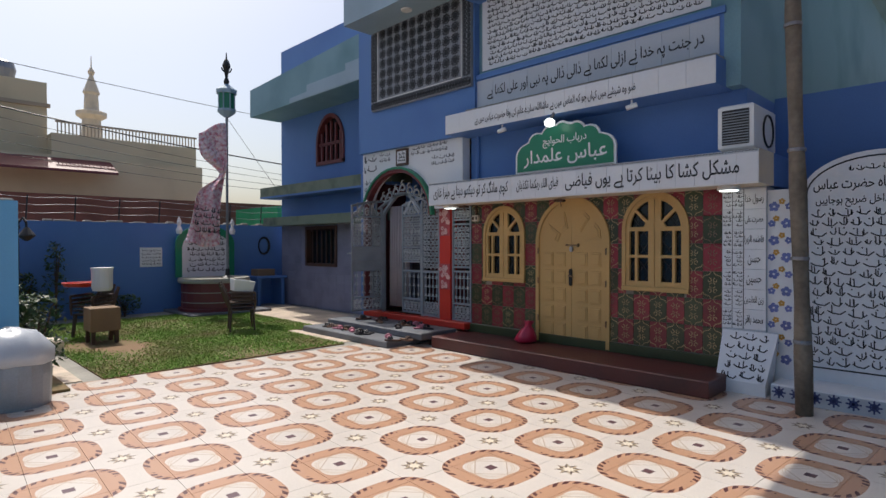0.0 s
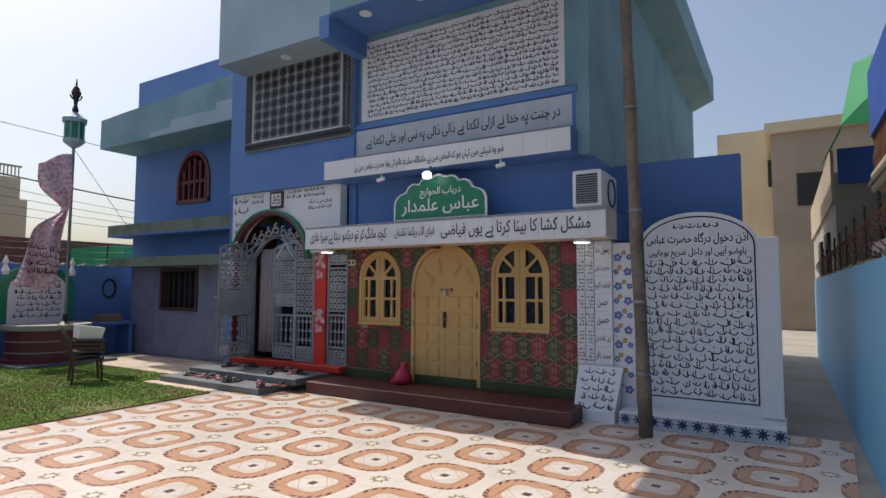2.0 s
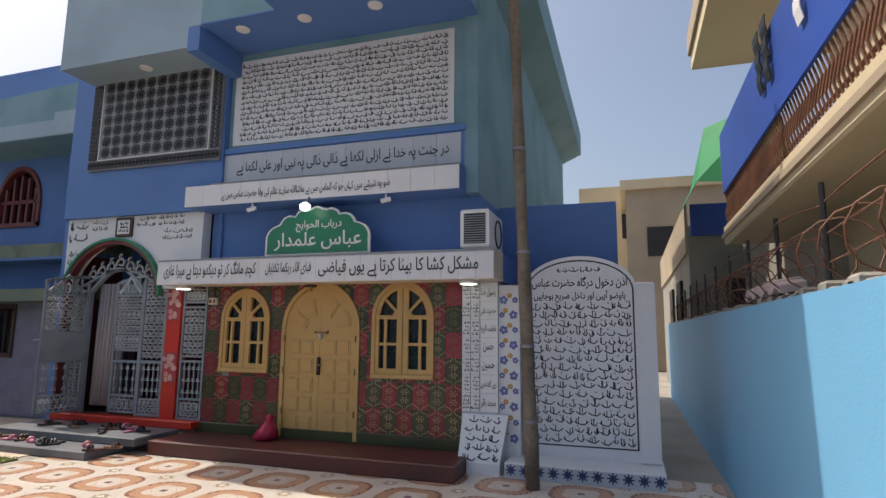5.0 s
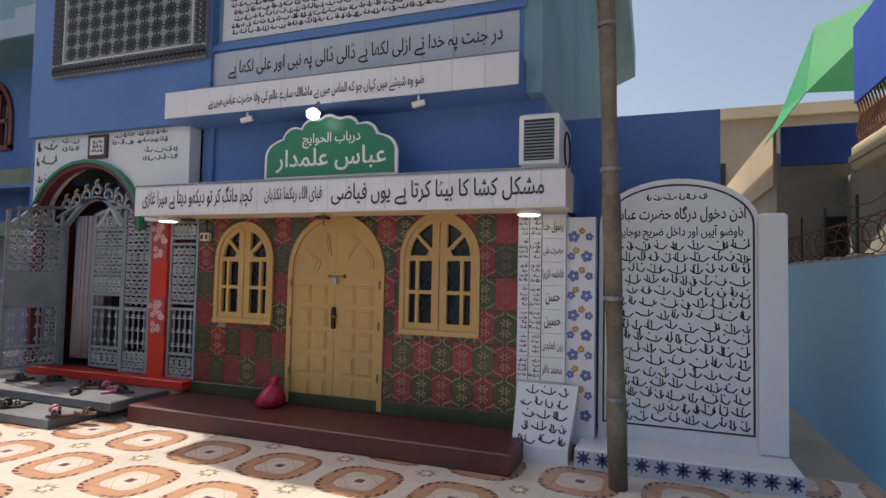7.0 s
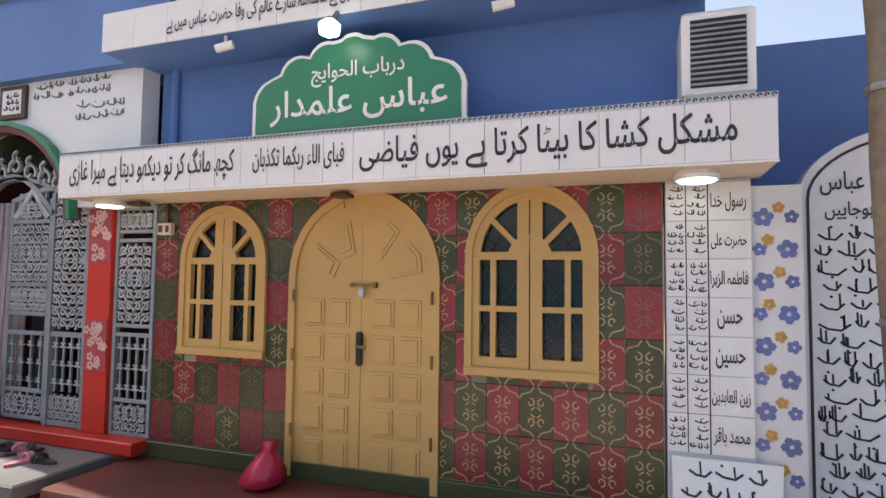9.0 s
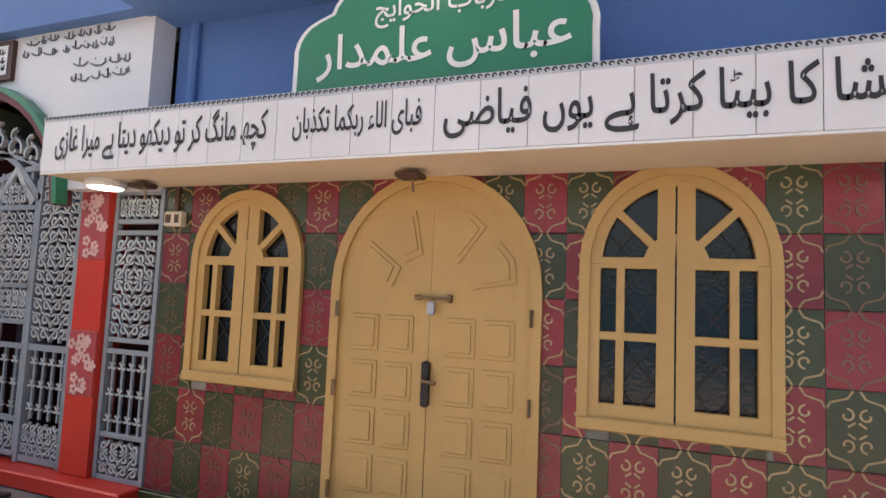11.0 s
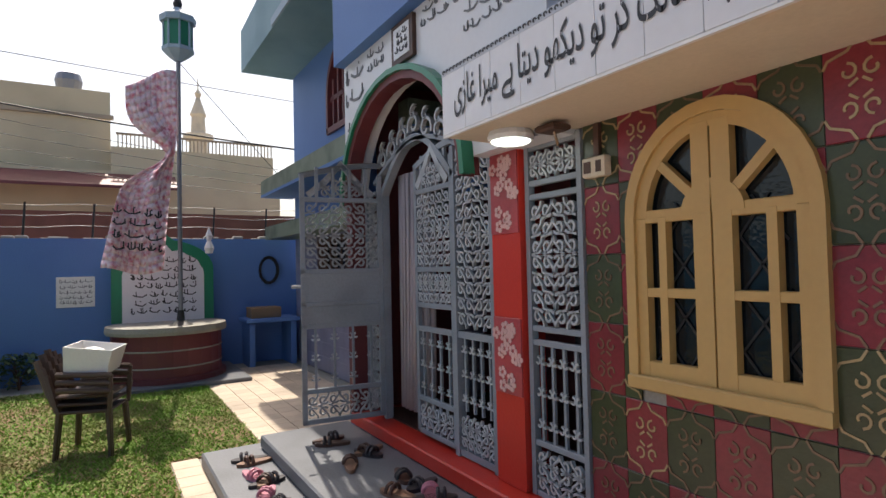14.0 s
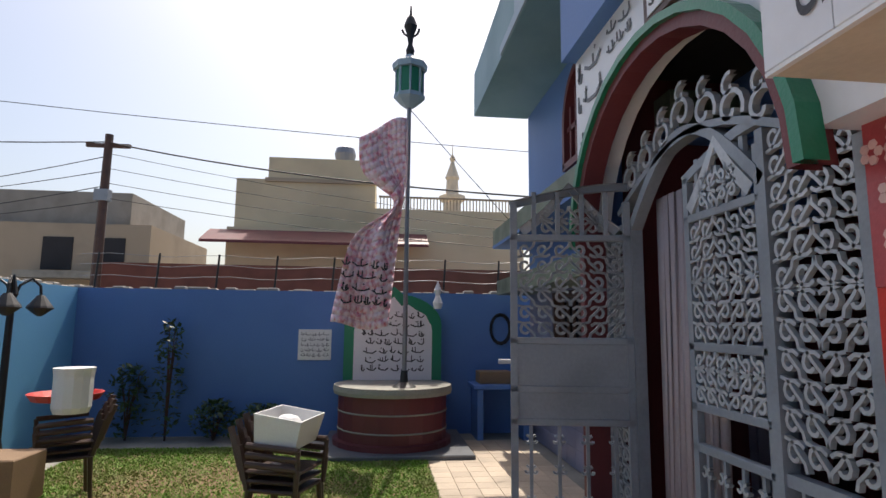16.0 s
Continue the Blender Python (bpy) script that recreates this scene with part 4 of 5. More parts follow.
# ---- lettered pilaster, flower strip, book stand, tablet ----
pil = Shape().box(2.38, -0.05, 0, 2.80, 0.2, 2.07, GREY_TILE).put("pilaster", label="white lettered tile pilaster beside the red wall", category="pilaster", kind="structure")
for r in range(7):
    for c in range(2):
        t = Shape().box(2.385 + c * 0.21, -0.058, 0.62 + r * 0.205, 2.588 + c * 0.21, -0.05, 0.822 + r * 0.205, WHITE_TILE, 0.002).put("tile", pil)
s = Shape()
for r in range(7):
    z = 0.62 + r * 0.205
    bars(s, 2.39, 2.47, z + 0.02, z + 0.19, -0.062, INK, rng, 4, 0.7, 0.14)
    bars(s, 2.49, 2.58, z + 0.02, z + 0.19, -0.062, INK, rng, 4, 0.7, 0.14)
s.box(2.48, -0.061, 0.62, 2.485, -0.057, 2.05, INK).box(2.588, -0.061, 0.62, 2.594, -0.057, 2.05, INK)
s.put("lettering", pil)
for r, (text, wide) in enumerate((("محمد باقر", 0.17), ("زین العابدین", 0.18), ("حسین", 0.14), ("حسن", 0.12), ("فاطمہ الزہرا", 0.18), ("حضرت علی", 0.17), ("رسول خدا", 0.17))):
    writing(text, 2.69 - wide / 2, 2.69 + wide / 2, 0.69 + r * 0.205, -0.062, INK, pil, 2.4)
strip = Shape().box(2.80, -0.02, 0.1, 3.04, 0.2, 2.03, WHITE_TILE).put("flower_strip", label="white tile strip with blue and orange flowers", category="tiles", kind="structure")
PURPLE = material("blue_flower_print", (0.16, 0.2, 0.5), 0.3, vary=0.2, scale=20)
ORANGE = material("orange_flower_print", (0.62, 0.34, 0.06), 0.3, vary=0.2)
s = Shape()
for r in range(10):
    for fx, mat, rad in ((2.86 if r % 2 else 2.97, PURPLE, 0.05), (2.93 if r % 2 else 2.88, ORANGE, 0.03), (2.99 if r % 2 else 2.84, PURPLE, 0.035)):
        fz = 0.35 + r * 0.168 + (0.05 if mat is ORANGE else 0)
        for k in range(5):
            w = k * 1.257 + r
            s.prism([(fx + rad * 0.6 * math.cos(w) + rad * 0.45 * math.cos(q), fz + rad * 0.6 * math.sin(w) + rad * 0.45 * math.sin(q)) for q in (0, 1.05, 2.1, 3.14, 4.2, 5.2)], -0.022 - 0.0007 * k - (0.004 if mat is ORANGE else 0.0), -0.02, mat)
s.put("flower", strip)
stand = tagged(new("lettered_slab"), "sloping white slab with black writing beside the pilaster", "slab")
s = Shape()
s.face([(2.40, -0.28, 0.12), (2.86, -0.28, 0.12), (2.92, -0.08, 0.60), (2.40, -0.08, 0.60)], WHITE_TILE)
s.face([(2.40, -0.06, 0.60), (2.92, -0.06, 0.60), (2.86, -0.06, 0), (2.40, -0.06, 0)], WHITE_TILE)
s.face([(2.40, -0.28, 0), (2.86, -0.28, 0), (2.86, -0.28, 0.12), (2.40, -0.28, 0.12)], WHITE_TILE)
s.face([(2.86, -0.28, 0), (2.86, -0.06, 0), (2.92, -0.06, 0.60), (2.92, -0.08, 0.60), (2.86, -0.28, 0.12)], WHITE_TILE)
s.face([(2.40, -0.28, 0.12), (2.40, -0.08, 0.60), (2.40, -0.06, 0.60), (2.40, -0.06, 0), (2.40, -0.28, 0)], WHITE_TILE)
s.face([(2.40, -0.08, 0.60), (2.92, -0.08, 0.60), (2.92, -0.06, 0.60), (2.40, -0.06, 0.60)], WHITE_TILE)
s.put("slab", stand)
s = bars(Shape(), 2.44, 2.84, 0.0, 0.48, 0, INK, rng, 5, 0.8, 0.13)
s.v = [(x, -0.284 + 0.2 * (z / 0.48), 0.13 + z * 0.96) for x, y, z in s.v]
s.put("lettering", stand)
tablet = tagged(new("lettered_tablet"), "tall white tile tablet with rounded top and black writing", "tablet")
TAB = arch(3.68, 0.62, 0.16, 1.98, 0.38, 20)
Shape().prism(TAB, 0.14, 0.30, WHITE_TILE).put("slab", tablet)
s = Shape()
o = arch(3.68, 0.585, 0.28, 1.97, 0.345, 20)
i2 = arch(3.68, 0.57, 0.29, 1.97, 0.33, 20)
s.strip(i2, o, 0.136, 0.14, INK).box(3.1, 0.136, 0.28, 4.26, 0.14, 0.294, INK)
bars(s, 3.45, 3.92, 2.17, 2.24, 0.135, INK, rng, 1, 0.8, 0.13)
bars(s, 3.13, 4.23, 0.31, 1.84, 0.135, INK, rng, 16, 0.95, 0.12)
s.put("lettering", tablet)
writing("اذن دخول درگاہ حضرت عباس", 3.16, 4.20, 2.02, 0.135, INK, tablet, 1.5)
writing("باوضو آییں اور داخل ضریح ہوجاییں", 3.18, 4.18, 1.88, 0.135, INK, tablet, 1.4)
Shape().box(4.28, 0.06, 0.16, 4.48, 0.32, 2.05, WHITE_TILE, 0.02).put("post", tablet)
Shape().box(2.92, -0.32, 0.0, 4.50, 0.32, 0.16, WHITE_TILE, 0.008).put("plinth", tablet)
s = Shape().box(2.92, -0.326, 0.005, 4.50, -0.32, 0.145, GREY_TILE)
PRUSSIAN = material("dark_blue_print", (0.05, 0.07, 0.2), 0.3, vary=0.1)
for k in range(11):
    x = 2.99 + k * 0.145
    for w in range(8):
        s.line([(x, 0.09), (x + 0.058 * math.cos(w * 0.785), 0.09 + 0.058 * math.sin(w * 0.785))], 0.014, -0.33, -0.325, PRUSSIAN)
    s.line([(x + 0.03 * math.cos(w * 0.785), 0.09 + 0.03 * math.sin(w * 0.785)) for w in range(9)], 0.012, -0.331, -0.325, PRUSSIAN)
s.put("printed_tile", tablet, label="blue patterned tile band")
# wooden pole
pts = [(3.27 - 0.03 * t, -0.64 + 0.05 * t / 7 + 0.02 * math.sin(t * 1.7), 0.0 + t) for t in [k * 0.5 for k in range(16)]]
pole = tagged(new("wooden_pole"), "rough weathered wooden pole standing on the floor", "pole")
Shape().tube(pts, [0.068 + 0.008 * math.sin(k * 2.1) - 0.0012 * k for k in range(16)], BARK, 12).put("shaft", pole, smooth=True)
for z in (0.62, 1.35, 2.3, 3.4):
    Shape().lathe([(0.072, z), (0.076, z + 0.015), (0.072, z + 0.03)], 3.27 - 0.03 * z, -0.635, STEEL, 12).put("wire_band", pole)
# pink bag and shoes
s = Shape()
prof = [(0.10, 0.171), (0.14, 0.20), (0.13, 0.27), (0.085, 0.35), (0.04, 0.41), (0.055, 0.46)]
s.lathe(prof, -0.08, -0.22, PINK_BAG, 18)
r2 = random.Random(5)
s.v = [(x + r2.uniform(-0.014, 0.014) + (z - 0.17) * 0.25, y + r2.uniform(-0.012, 0.012), z if z < 0.18 else z + r2.uniform(-0.012, 0.012)) for x, y, z in s.v]
s.put("plastic_bag", smooth=True, label="crimson plastic bag slumped on the ledge by the door", category="bag")


def sandal(mat, strap):
    ob = tagged(new("sandal"), "worn sandal lying on the stone steps", "shoe", "shoes on the steps")
    sole = [(0.045 * math.sin(w) * (1.0 if math.cos(w) > 0 else 0.8), 0.125 * math.cos(w)) for w in [k * math.pi / 8 for k in range(16)]]
    s = Shape()
    s.face([(x, y, 0.022) for x, y in reversed(sole)], mat)
    s.face([(x, y, 0.0) for x, y in sole], mat)
    for k in range(16):
        a, b = sole[k], sole[(k + 1) % 16]
        s.face([(a[0], a[1], 0), (a[0], a[1], 0.022), (b[0], b[1], 0.022), (b[0], b[1], 0)], mat)
    s.put("sole", ob)
    s = Shape()
    for y in (0.02, 0.055):
        s.tube([(0.043 * math.cos(w), y, 0.015 + 0.045 * math.sin(w)) for w in [k * math.pi / 6 for k in range(7)]], 0.011, strap, 6)
    s.put("strap", ob)
    return ob


r3 = random.Random(21)
kinds = [sandal(SHOE, SHOE), sandal(TAN, BROWN), sandal(BROWN, SHOE), sandal(PINKISH, PINKISH)]
spots = []
for k in range(26):
    x = -3.55 + 1.9 * (k / 25) + r3.uniform(-0.08, 0.08)
    y = r3.choice((-0.32, -0.5, -0.68, -1.0, -1.1)) + r3.uniform(-0.05, 0.05)
    z = 0.201 if y > -0.8 else 0.101
    spots.append((x, y, z, r3.uniform(0, 360)))
for k, (x, y, z, a) in enumerate(spots):
    m = pose(x, y, z, 0, 0, a)
    if k < 4:
        kinds[k].matrix_basis = m
    else:
        copy_thing(kinds[r3.choice((0, 0, 1, 2, 0, 3))], m)
# windows of the wing
w = tagged(new("wing_window"), "tall arched maroon window with bars on the wing", "window")
s = Shape()
frame_band(s, TALL, 0.07, 0.76, 0.9, MAROON)
s.box(-6.8, 0.76, 3.28, -5.7, 0.9, 3.36, MAROON)
for k in range(1, 6):
    x = -6.8 + k * 1.1 / 6
    s.box(x - 0.025, 0.80, 3.34, x + 0.025, 0.85, 3.75 + 0.5 * math.sin(math.pi * k / 6), MAROON)
s.box(-6.78, 0.80, 3.72, -5.72, 0.85, 3.78, MAROON)
s.put("frame", w)
Shape().prism(arch(-6.25, 0.54, 3.33, 3.75, 0.6), 0.92, 0.93, GLASS_DARK).put("pane", w)
w = tagged(new("hall_window"), "square brown window in the lilac tiled wall", "window")
s = Shape().box(-7.3, 0.77, 0.98, -7.23, 0.9, 1.90, BROWN).box(-6.07, 0.77, 0.98, -6.0, 0.9, 1.90, BROWN).box(-7.23, 0.77, 0.98, -6.07, 0.9, 1.05, BROWN).box(-7.23, 0.77, 1.83, -6.07, 0.9, 1.90, BROWN)
for k in range(1, 6):
    s.box(-7.23 + k * 0.193 - 0.01, 0.80, 1.05, -7.23 + k * 0.193 + 0.01, 0.83, 1.83, BROWN)
s.put("frame", w)
Shape().box(-7.26, 0.90, 1.01, -6.04, 0.91, 1.79, GLASS_DARK).put("pane", w)
me = Shape().box(0, 0, 0, 0.297, 0.008, 0.197, LILAC, 0.003).mesh("tile")
for i in range(16):
    for j in range(9):
        x, z = -8.42 + i * 0.3, 0.02 + j * 0.2
        if x + 0.3 > -7.32 and x < -5.98 and z + 0.2 > 0.97 and z < 1.91:
            continue
        t = new("tile", me)
        t.parent, t.location = wing, (x, 0.79, z)

# ---- the far end: shrine, flag, notice, bench ----
shrine = tagged(new("shrine"), "round dark tiled plinth with a lettered green arched slab", "shrine")
SX, SY = -7.95, -1.12
s = Shape()
s.lathe([(0.74, 0.0), (0.74, 0.12), (0.68, 0.13), (0.68, 0.66)], SX, SY, MAROON, 24)
s.lathe([(0.74, 0.66), (0.75, 0.70), (0.74, 0.76)], SX, SY, WOOD_GREY, 24)
for z in (0.24, 0.45):
    s.lathe([(0.684, z), (0.69, z + 0.01), (0.684, z + 0.02)], SX, SY, WOOD_GREY, 24)
s.put("plinth", shrine)
o = arch(0, 0.66, 0.76, 1.50, 0.42, 16)
o = [(x, z + (0.10 if abs(x) < 0.1 else 0)) for x, z in o]
tr = Matrix.Translation((SX - 0.45, SY, 0)) @ Matrix.Rotation(math.pi / 2, 4, "Z")
Shape().prism(o, 0.0, 0.06, SIGN_GREEN).put("slab", shrine, m=tr, label="dark green arched slab")
Shape().prism([(x * 0.80, 0.76 + (z - 0.76) * 0.88 + 0.02 * math.sin(k * 2.4)) for k, (x, z) in enumerate(o)], -0.008, 0.0, WHITE_TILE).put("face", shrine, m=tr, label="white lettered face")
bars(Shape(), -0.42, 0.42, 0.85, 1.68, -0.013, INK, rng, 7, 0.75, 0.13).put("lettering", shrine, m=tr)
for q in (-0.60, 0.60):
    Shape().lathe([(0.05, 1.72), (0.07, 1.80), (0.03, 1.90), (0.05, 1.98), (0.005, 2.10)], SX - 0.42, SY + q, WHITE, 10).put("finial", shrine)
Shape().box(-8.68, -1.95, 0.0, -7.1, -0.2, 0.06, SLATE, 0.01).put("platform", label="low dark stone platform under the shrine", category="platform", kind="structure")
flag = tagged(new("flag_pole"), "tall steel pole with lantern, crest and pink printed flag", "flag pole")
FXP, FYP = -7.55, -1.0
Shape().tube([(FXP, FYP, 0.76), (FXP, FYP, 4.55)], 0.028, STEEL, 10).lathe([(0.16, 0.76), (0.15, 0.80), (0.05, 0.86), (0.04, 1.0)], FXP, FYP, BLACK, 12).lathe([(0.22, 0.06), (0.22, 0.76)], FXP, FYP, MAROON, 12).put("pole", flag)
s = Shape().lathe([(0.05, 4.45), (0.14, 4.52), (0.20, 4.58), (0.20, 4.63)], FXP, FYP, PALE, 8).lathe([(0.17, 4.63), (0.17, 4.98)], FXP, FYP, SIGN_GREEN, 8).lathe([(0.22, 4.98), (0.23, 5.06), (0.15, 5.12), (0.05, 5.20)], FXP, FYP, PALE, 8)
for k in range(8):
    s.tube([(FXP + 0.175 * math.cos(k * 0.785), FYP + 0.175 * math.sin(k * 0.785), 4.63), (FXP + 0.175 * math.cos(k * 0.785), FYP + 0.175 * math.sin(k * 0.785), 4.98)], 0.014, PALE, 6)
s.put("lantern", flag, label="green and grey eight-sided lantern")
Shape().lathe([(0.04, 5.18), (0.06, 5.26), (0.03, 5.36), (0.05, 5.5), (0.09, 5.62), (0.05, 5.74), (0.02, 5.78), (0.01, 5.92)], FXP, FYP, BLACK, 10).tube([(FXP + 0.0, FYP + 0.11 * math.cos(w), 5.58 + 0.11 * math.sin(w)) for w in [3.3 + k * 0.28 for k in range(12)]], 0.016, BLACK, 6).put("crest", flag, label="dark crescent crest")
s = Shape()
rows, cols = 26, 10
prev = None
grid_pts = []
for i in range(rows + 1):
    f = i / rows
    z = 4.30 - 2.75 * f
    wdt = 0.62 * (0.95 - 0.75 * math.exp(-((f - 0.36) / 0.12) ** 2)) + 0.2 * max(0, f - 0.5)
    lean = -0.03 - 0.28 * max(0, f - 0.35)
    row = []
    for j in range(cols + 1):
        g = j / cols
        row.append((FXP + 0.03 + 0.09 * math.sin(g * 9 + f * 7) * (0.3 + f), FYP + lean - g * wdt, z - 0.25 * g * (1 - f) + 0.05 * math.sin(g * 5 + f * 3)))
    grid_pts.append(row)
for i in range(rows):
    for j in range(cols):
        s.face([grid_pts[i][j], grid_pts[i + 1][j], grid_pts[i + 1][j + 1], grid_pts[i][j + 1]], FLAG)
flag.matrix_basis = Matrix.Diagonal((1, 1, 0.955, 1))
cl = s.put("cloth", flag, smooth=True, label="pink and red printed cloth with black writing")
cl.modifiers.new("thick", "SOLIDIFY").thickness = 0.004
s = bars(Shape(), 0.08, 0.62, 1.75, 2.35, 0, INK, rng, 4, 0.75, 0.13)
s.v = [(FXP + 0.19, FYP - 0.15 - x, z + 0.1 * x) for x, y, z in s.v]
s.put("lettering", flag)
notice = Shape().box(-8.7, -2.42, 1.0, -8.685, -1.97, 1.42, WHITE, 0.004).put("notice", label="small white notice on the blue wall", category="notice")
s = bars(Shape(), 0.04, 0.42, 1.03, 1.39, 0, SLATE, rng, 5, 0.7, 0.12)
s.v = [(-8.681, -2.42 + x, z) for x, y, z in s.v]
s.put("lettering", notice)
bench = tagged(new("washing_counter"), "blue masonry counter with a carton on it against the wall", "counter")
Shape().box(-8.68, 0.0, 0.0, -8.15, 0.08, 0.66, BLUE).put("leg", bench)
Shape().box(-8.68, 0.62, 0.0, -8.15, 0.70, 0.66, BLUE).put("leg", bench)
Shape().box(-8.69, -0.05, 0.66, -8.10, 0.75, 0.72, BLUE, 0.008).put("top", bench)
CARD = material("brown_cardboard", (0.30, 0.19, 0.11), 0.8, vary=0.12)
Shape().box(-8.6, 0.05, 0.721, -8.25, 0.5, 0.88, CARD, 0.006).put("carton", label="brown carton on the blue counter", category="carton")
s = Shape()
for k in range(4):
    s.tube([(-8.67 + 0.008 * k, 0.42 + (0.13 + 0.008 * k) * math.cos(w * 0.4), 1.45 + (0.19 + 0.01 * k) * math.sin(w * 0.4)) for w in range(17)], 0.012, BLACK, 6)
s.put("hose", label="coiled dark hose hanging on the blue wall", category="hose")


# ---- stacked chairs with a tub, lamp post, planting ----
def chair_stack(x, y, turn, load):
    ob = tagged(new("stacked_chairs"), "stack of brown plastic chairs holding a " + load, "chair", "chair stacks")
    for k in range(3):
        z = 0.40 + k * 0.07
        s = Shape().box(-0.22, -0.22, z, 0.22, 0.22, z + 0.03, CHAIR, 0.012)
        for sx in (-1, 1):
            s.tube([(sx * 0.25, -0.24, z + 0.20), (sx * 0.25, 0.2, z + 0.22)], 0.025, CHAIR)
            s.tube([(sx * 0.25, -0.24, z + 0.2), (sx * 0.24, -0.22, z)], 0.02, CHAIR)
        s.put("seat", ob)
        s = Shape()
        for j in range(5):
            s.tube([(-0.2 + j * 0.1, 0.21 + k * 0.03, z + 0.02), (-0.2 + j * 0.1, 0.30 + k * 0.04, z + 0.42 - 0.06 * abs(j - 2) ** 1.3 * 0.5)], 0.03, CHAIR, 6)
        s.put("backrest", ob)
    for sx in (-0.21, 0.21):
        for sy in (-0.21, 0.21):
            for o in (0, 0.035):
                Shape().tube([(sx * 1.08 + o, sy * 1.08, 0), (sx * 0.95 + o, sy * 0.95, 0.42)], [0.017, 0.024], CHAIR).put("leg", ob)
    ob.matrix_basis = pose(x, y, 0.012, 0, 0, turn) @ Matrix.Scale(0.88, 4)
    return ob


CRX, CRY = -4.85, -1.95
chair_stack(CRX, CRY, 160, "white tub")
tub = tagged(new("tub"), "white plastic tub with bags in it on stacked chairs", "tub")
s = Shape()
for a, b in (((-0.26, -0.2), (0.26, -0.2)), ((0.26, -0.2), (0.26, 0.2)), ((0.26, 0.2), (-0.26, 0.2)), ((-0.26, 0.2), (-0.26, -0.2))):
    n2 = Vector((a[1] - b[1], b[0] - a[0])).normalized() * 0.02
    s.face([(a[0], a[1], 0), (b[0], b[1], 0), (b[0] * 1.15, b[1] * 1.15, 0.26), (a[0] * 1.15, a[1] * 1.15, 0.26)], WHITE)
    s.face([(a[0] * 0.93, a[1] * 0.93, 0.01), (a[0] * 1.08, a[1] * 1.08, 0.26), (b[0] * 1.08, b[1] * 1.08, 0.26), (b[0] * 0.93, b[1] * 0.93, 0.01)], WHITE)
    s.face([(a[0] * 1.15, a[1] * 1.15, 0.26), (b[0] * 1.15, b[1] * 1.15, 0.26), (b[0] * 1.08, b[1] * 1.08, 0.26), (a[0] * 1.08, a[1] * 1.08, 0.26)], WHITE)
s.box(-0.25, -0.19, 0.0, 0.25, 0.19, 0.012, WHITE)
s.put("body", tub)
Shape().lathe([(0.02, 0.012), (0.13, 0.05), (0.15, 0.14), (0.09, 0.22), (0.02, 0.24)], 0.03, 0.02, WHITE, 12).put("bag", tub, smooth=True)
tub.matrix_basis = pose(CRX, CRY, 0.68, 8, 0, 165) @ Matrix.Scale(0.75, 4)
chair_stack(-5.9, -3.95, 30, "red tray and cooler")
tray = Shape().lathe([(0.05, 0.80), (0.26, 0.82), (0.30, 0.88), (0.28, 0.88), (0.24, 0.84), (0.02, 0.83)], -6.05, -4.05, SCARLET, 16).put("tray", label="orange red tray on stacked chairs", category="tray")
cooler = tagged(new("water_cooler"), "white water cooler on the stacked chairs", "cooler")
Shape().lathe([(0.13, 0.75), (0.15, 0.80), (0.15, 1.05), (0.16, 1.12)], -5.75, -3.85, WHITE, 14).put("body", cooler)
Shape().box(-5.35, -4.2, 0.2, -4.95, -3.8, 0.55, CARD, 0.01).box(-5.33, -4.18, 0.012, -5.28, -4.13, 0.2, BROWN).box(-5.02, -4.18, 0.012, -4.97, -4.13, 0.2, BROWN).box(-5.33, -3.87, 0.012, -5.28, -3.82, 0.2, BROWN).box(-5.02, -3.87, 0.012, -4.97, -3.82, 0.2, BROWN).put("low_table", label="low brown carton stand on the grass", category="stand")
Shape().box(-4.95, -4.85, 0.0, -4.55, -4.6, 0.2, CREAM, 0.03).put("stone_block", label="cream stone block on the garden path", category="block")


def lamp_post(x, y):
    ob = tagged(new("lamp_post"), "black iron garden lamp post with three bell lamps", "lamp post")
    Shape().lathe([(0.12, 0.0), (0.12, 0.14), (0.08, 0.18), (0.05, 0.32), (0.035, 0.4), (0.03, 1.72), (0.05, 1.76), (0.01, 1.95)], x, y, BLACK, 12).put("post", ob)
    for k in range(3):
        a = k * 2.094 + 0.4
        c, d = math.cos(a), math.sin(a)
        Shape().tube([(x, y, 1.68), (x + 0.06 * c, y + 0.06 * d, 1.85), (x + 0.16 * c, y + 0.16 * d, 1.92), (x + 0.24 * c, y + 0.24 * d, 1.85), (x + 0.25 * c, y + 0.25 * d, 1.75)], 0.014, BLACK, 6).put("arm", ob)
        Shape().lathe([(0.03, 1.76), (0.06, 1.72), (0.11, 1.65), (0.12, 1.63), (0.06, 1.58), (0.02, 1.55)], x + 0.25 * c, y + 0.25 * d, BLACK, 12).put("lamp_head", ob)


lamp_post(-6.5, -4.85)


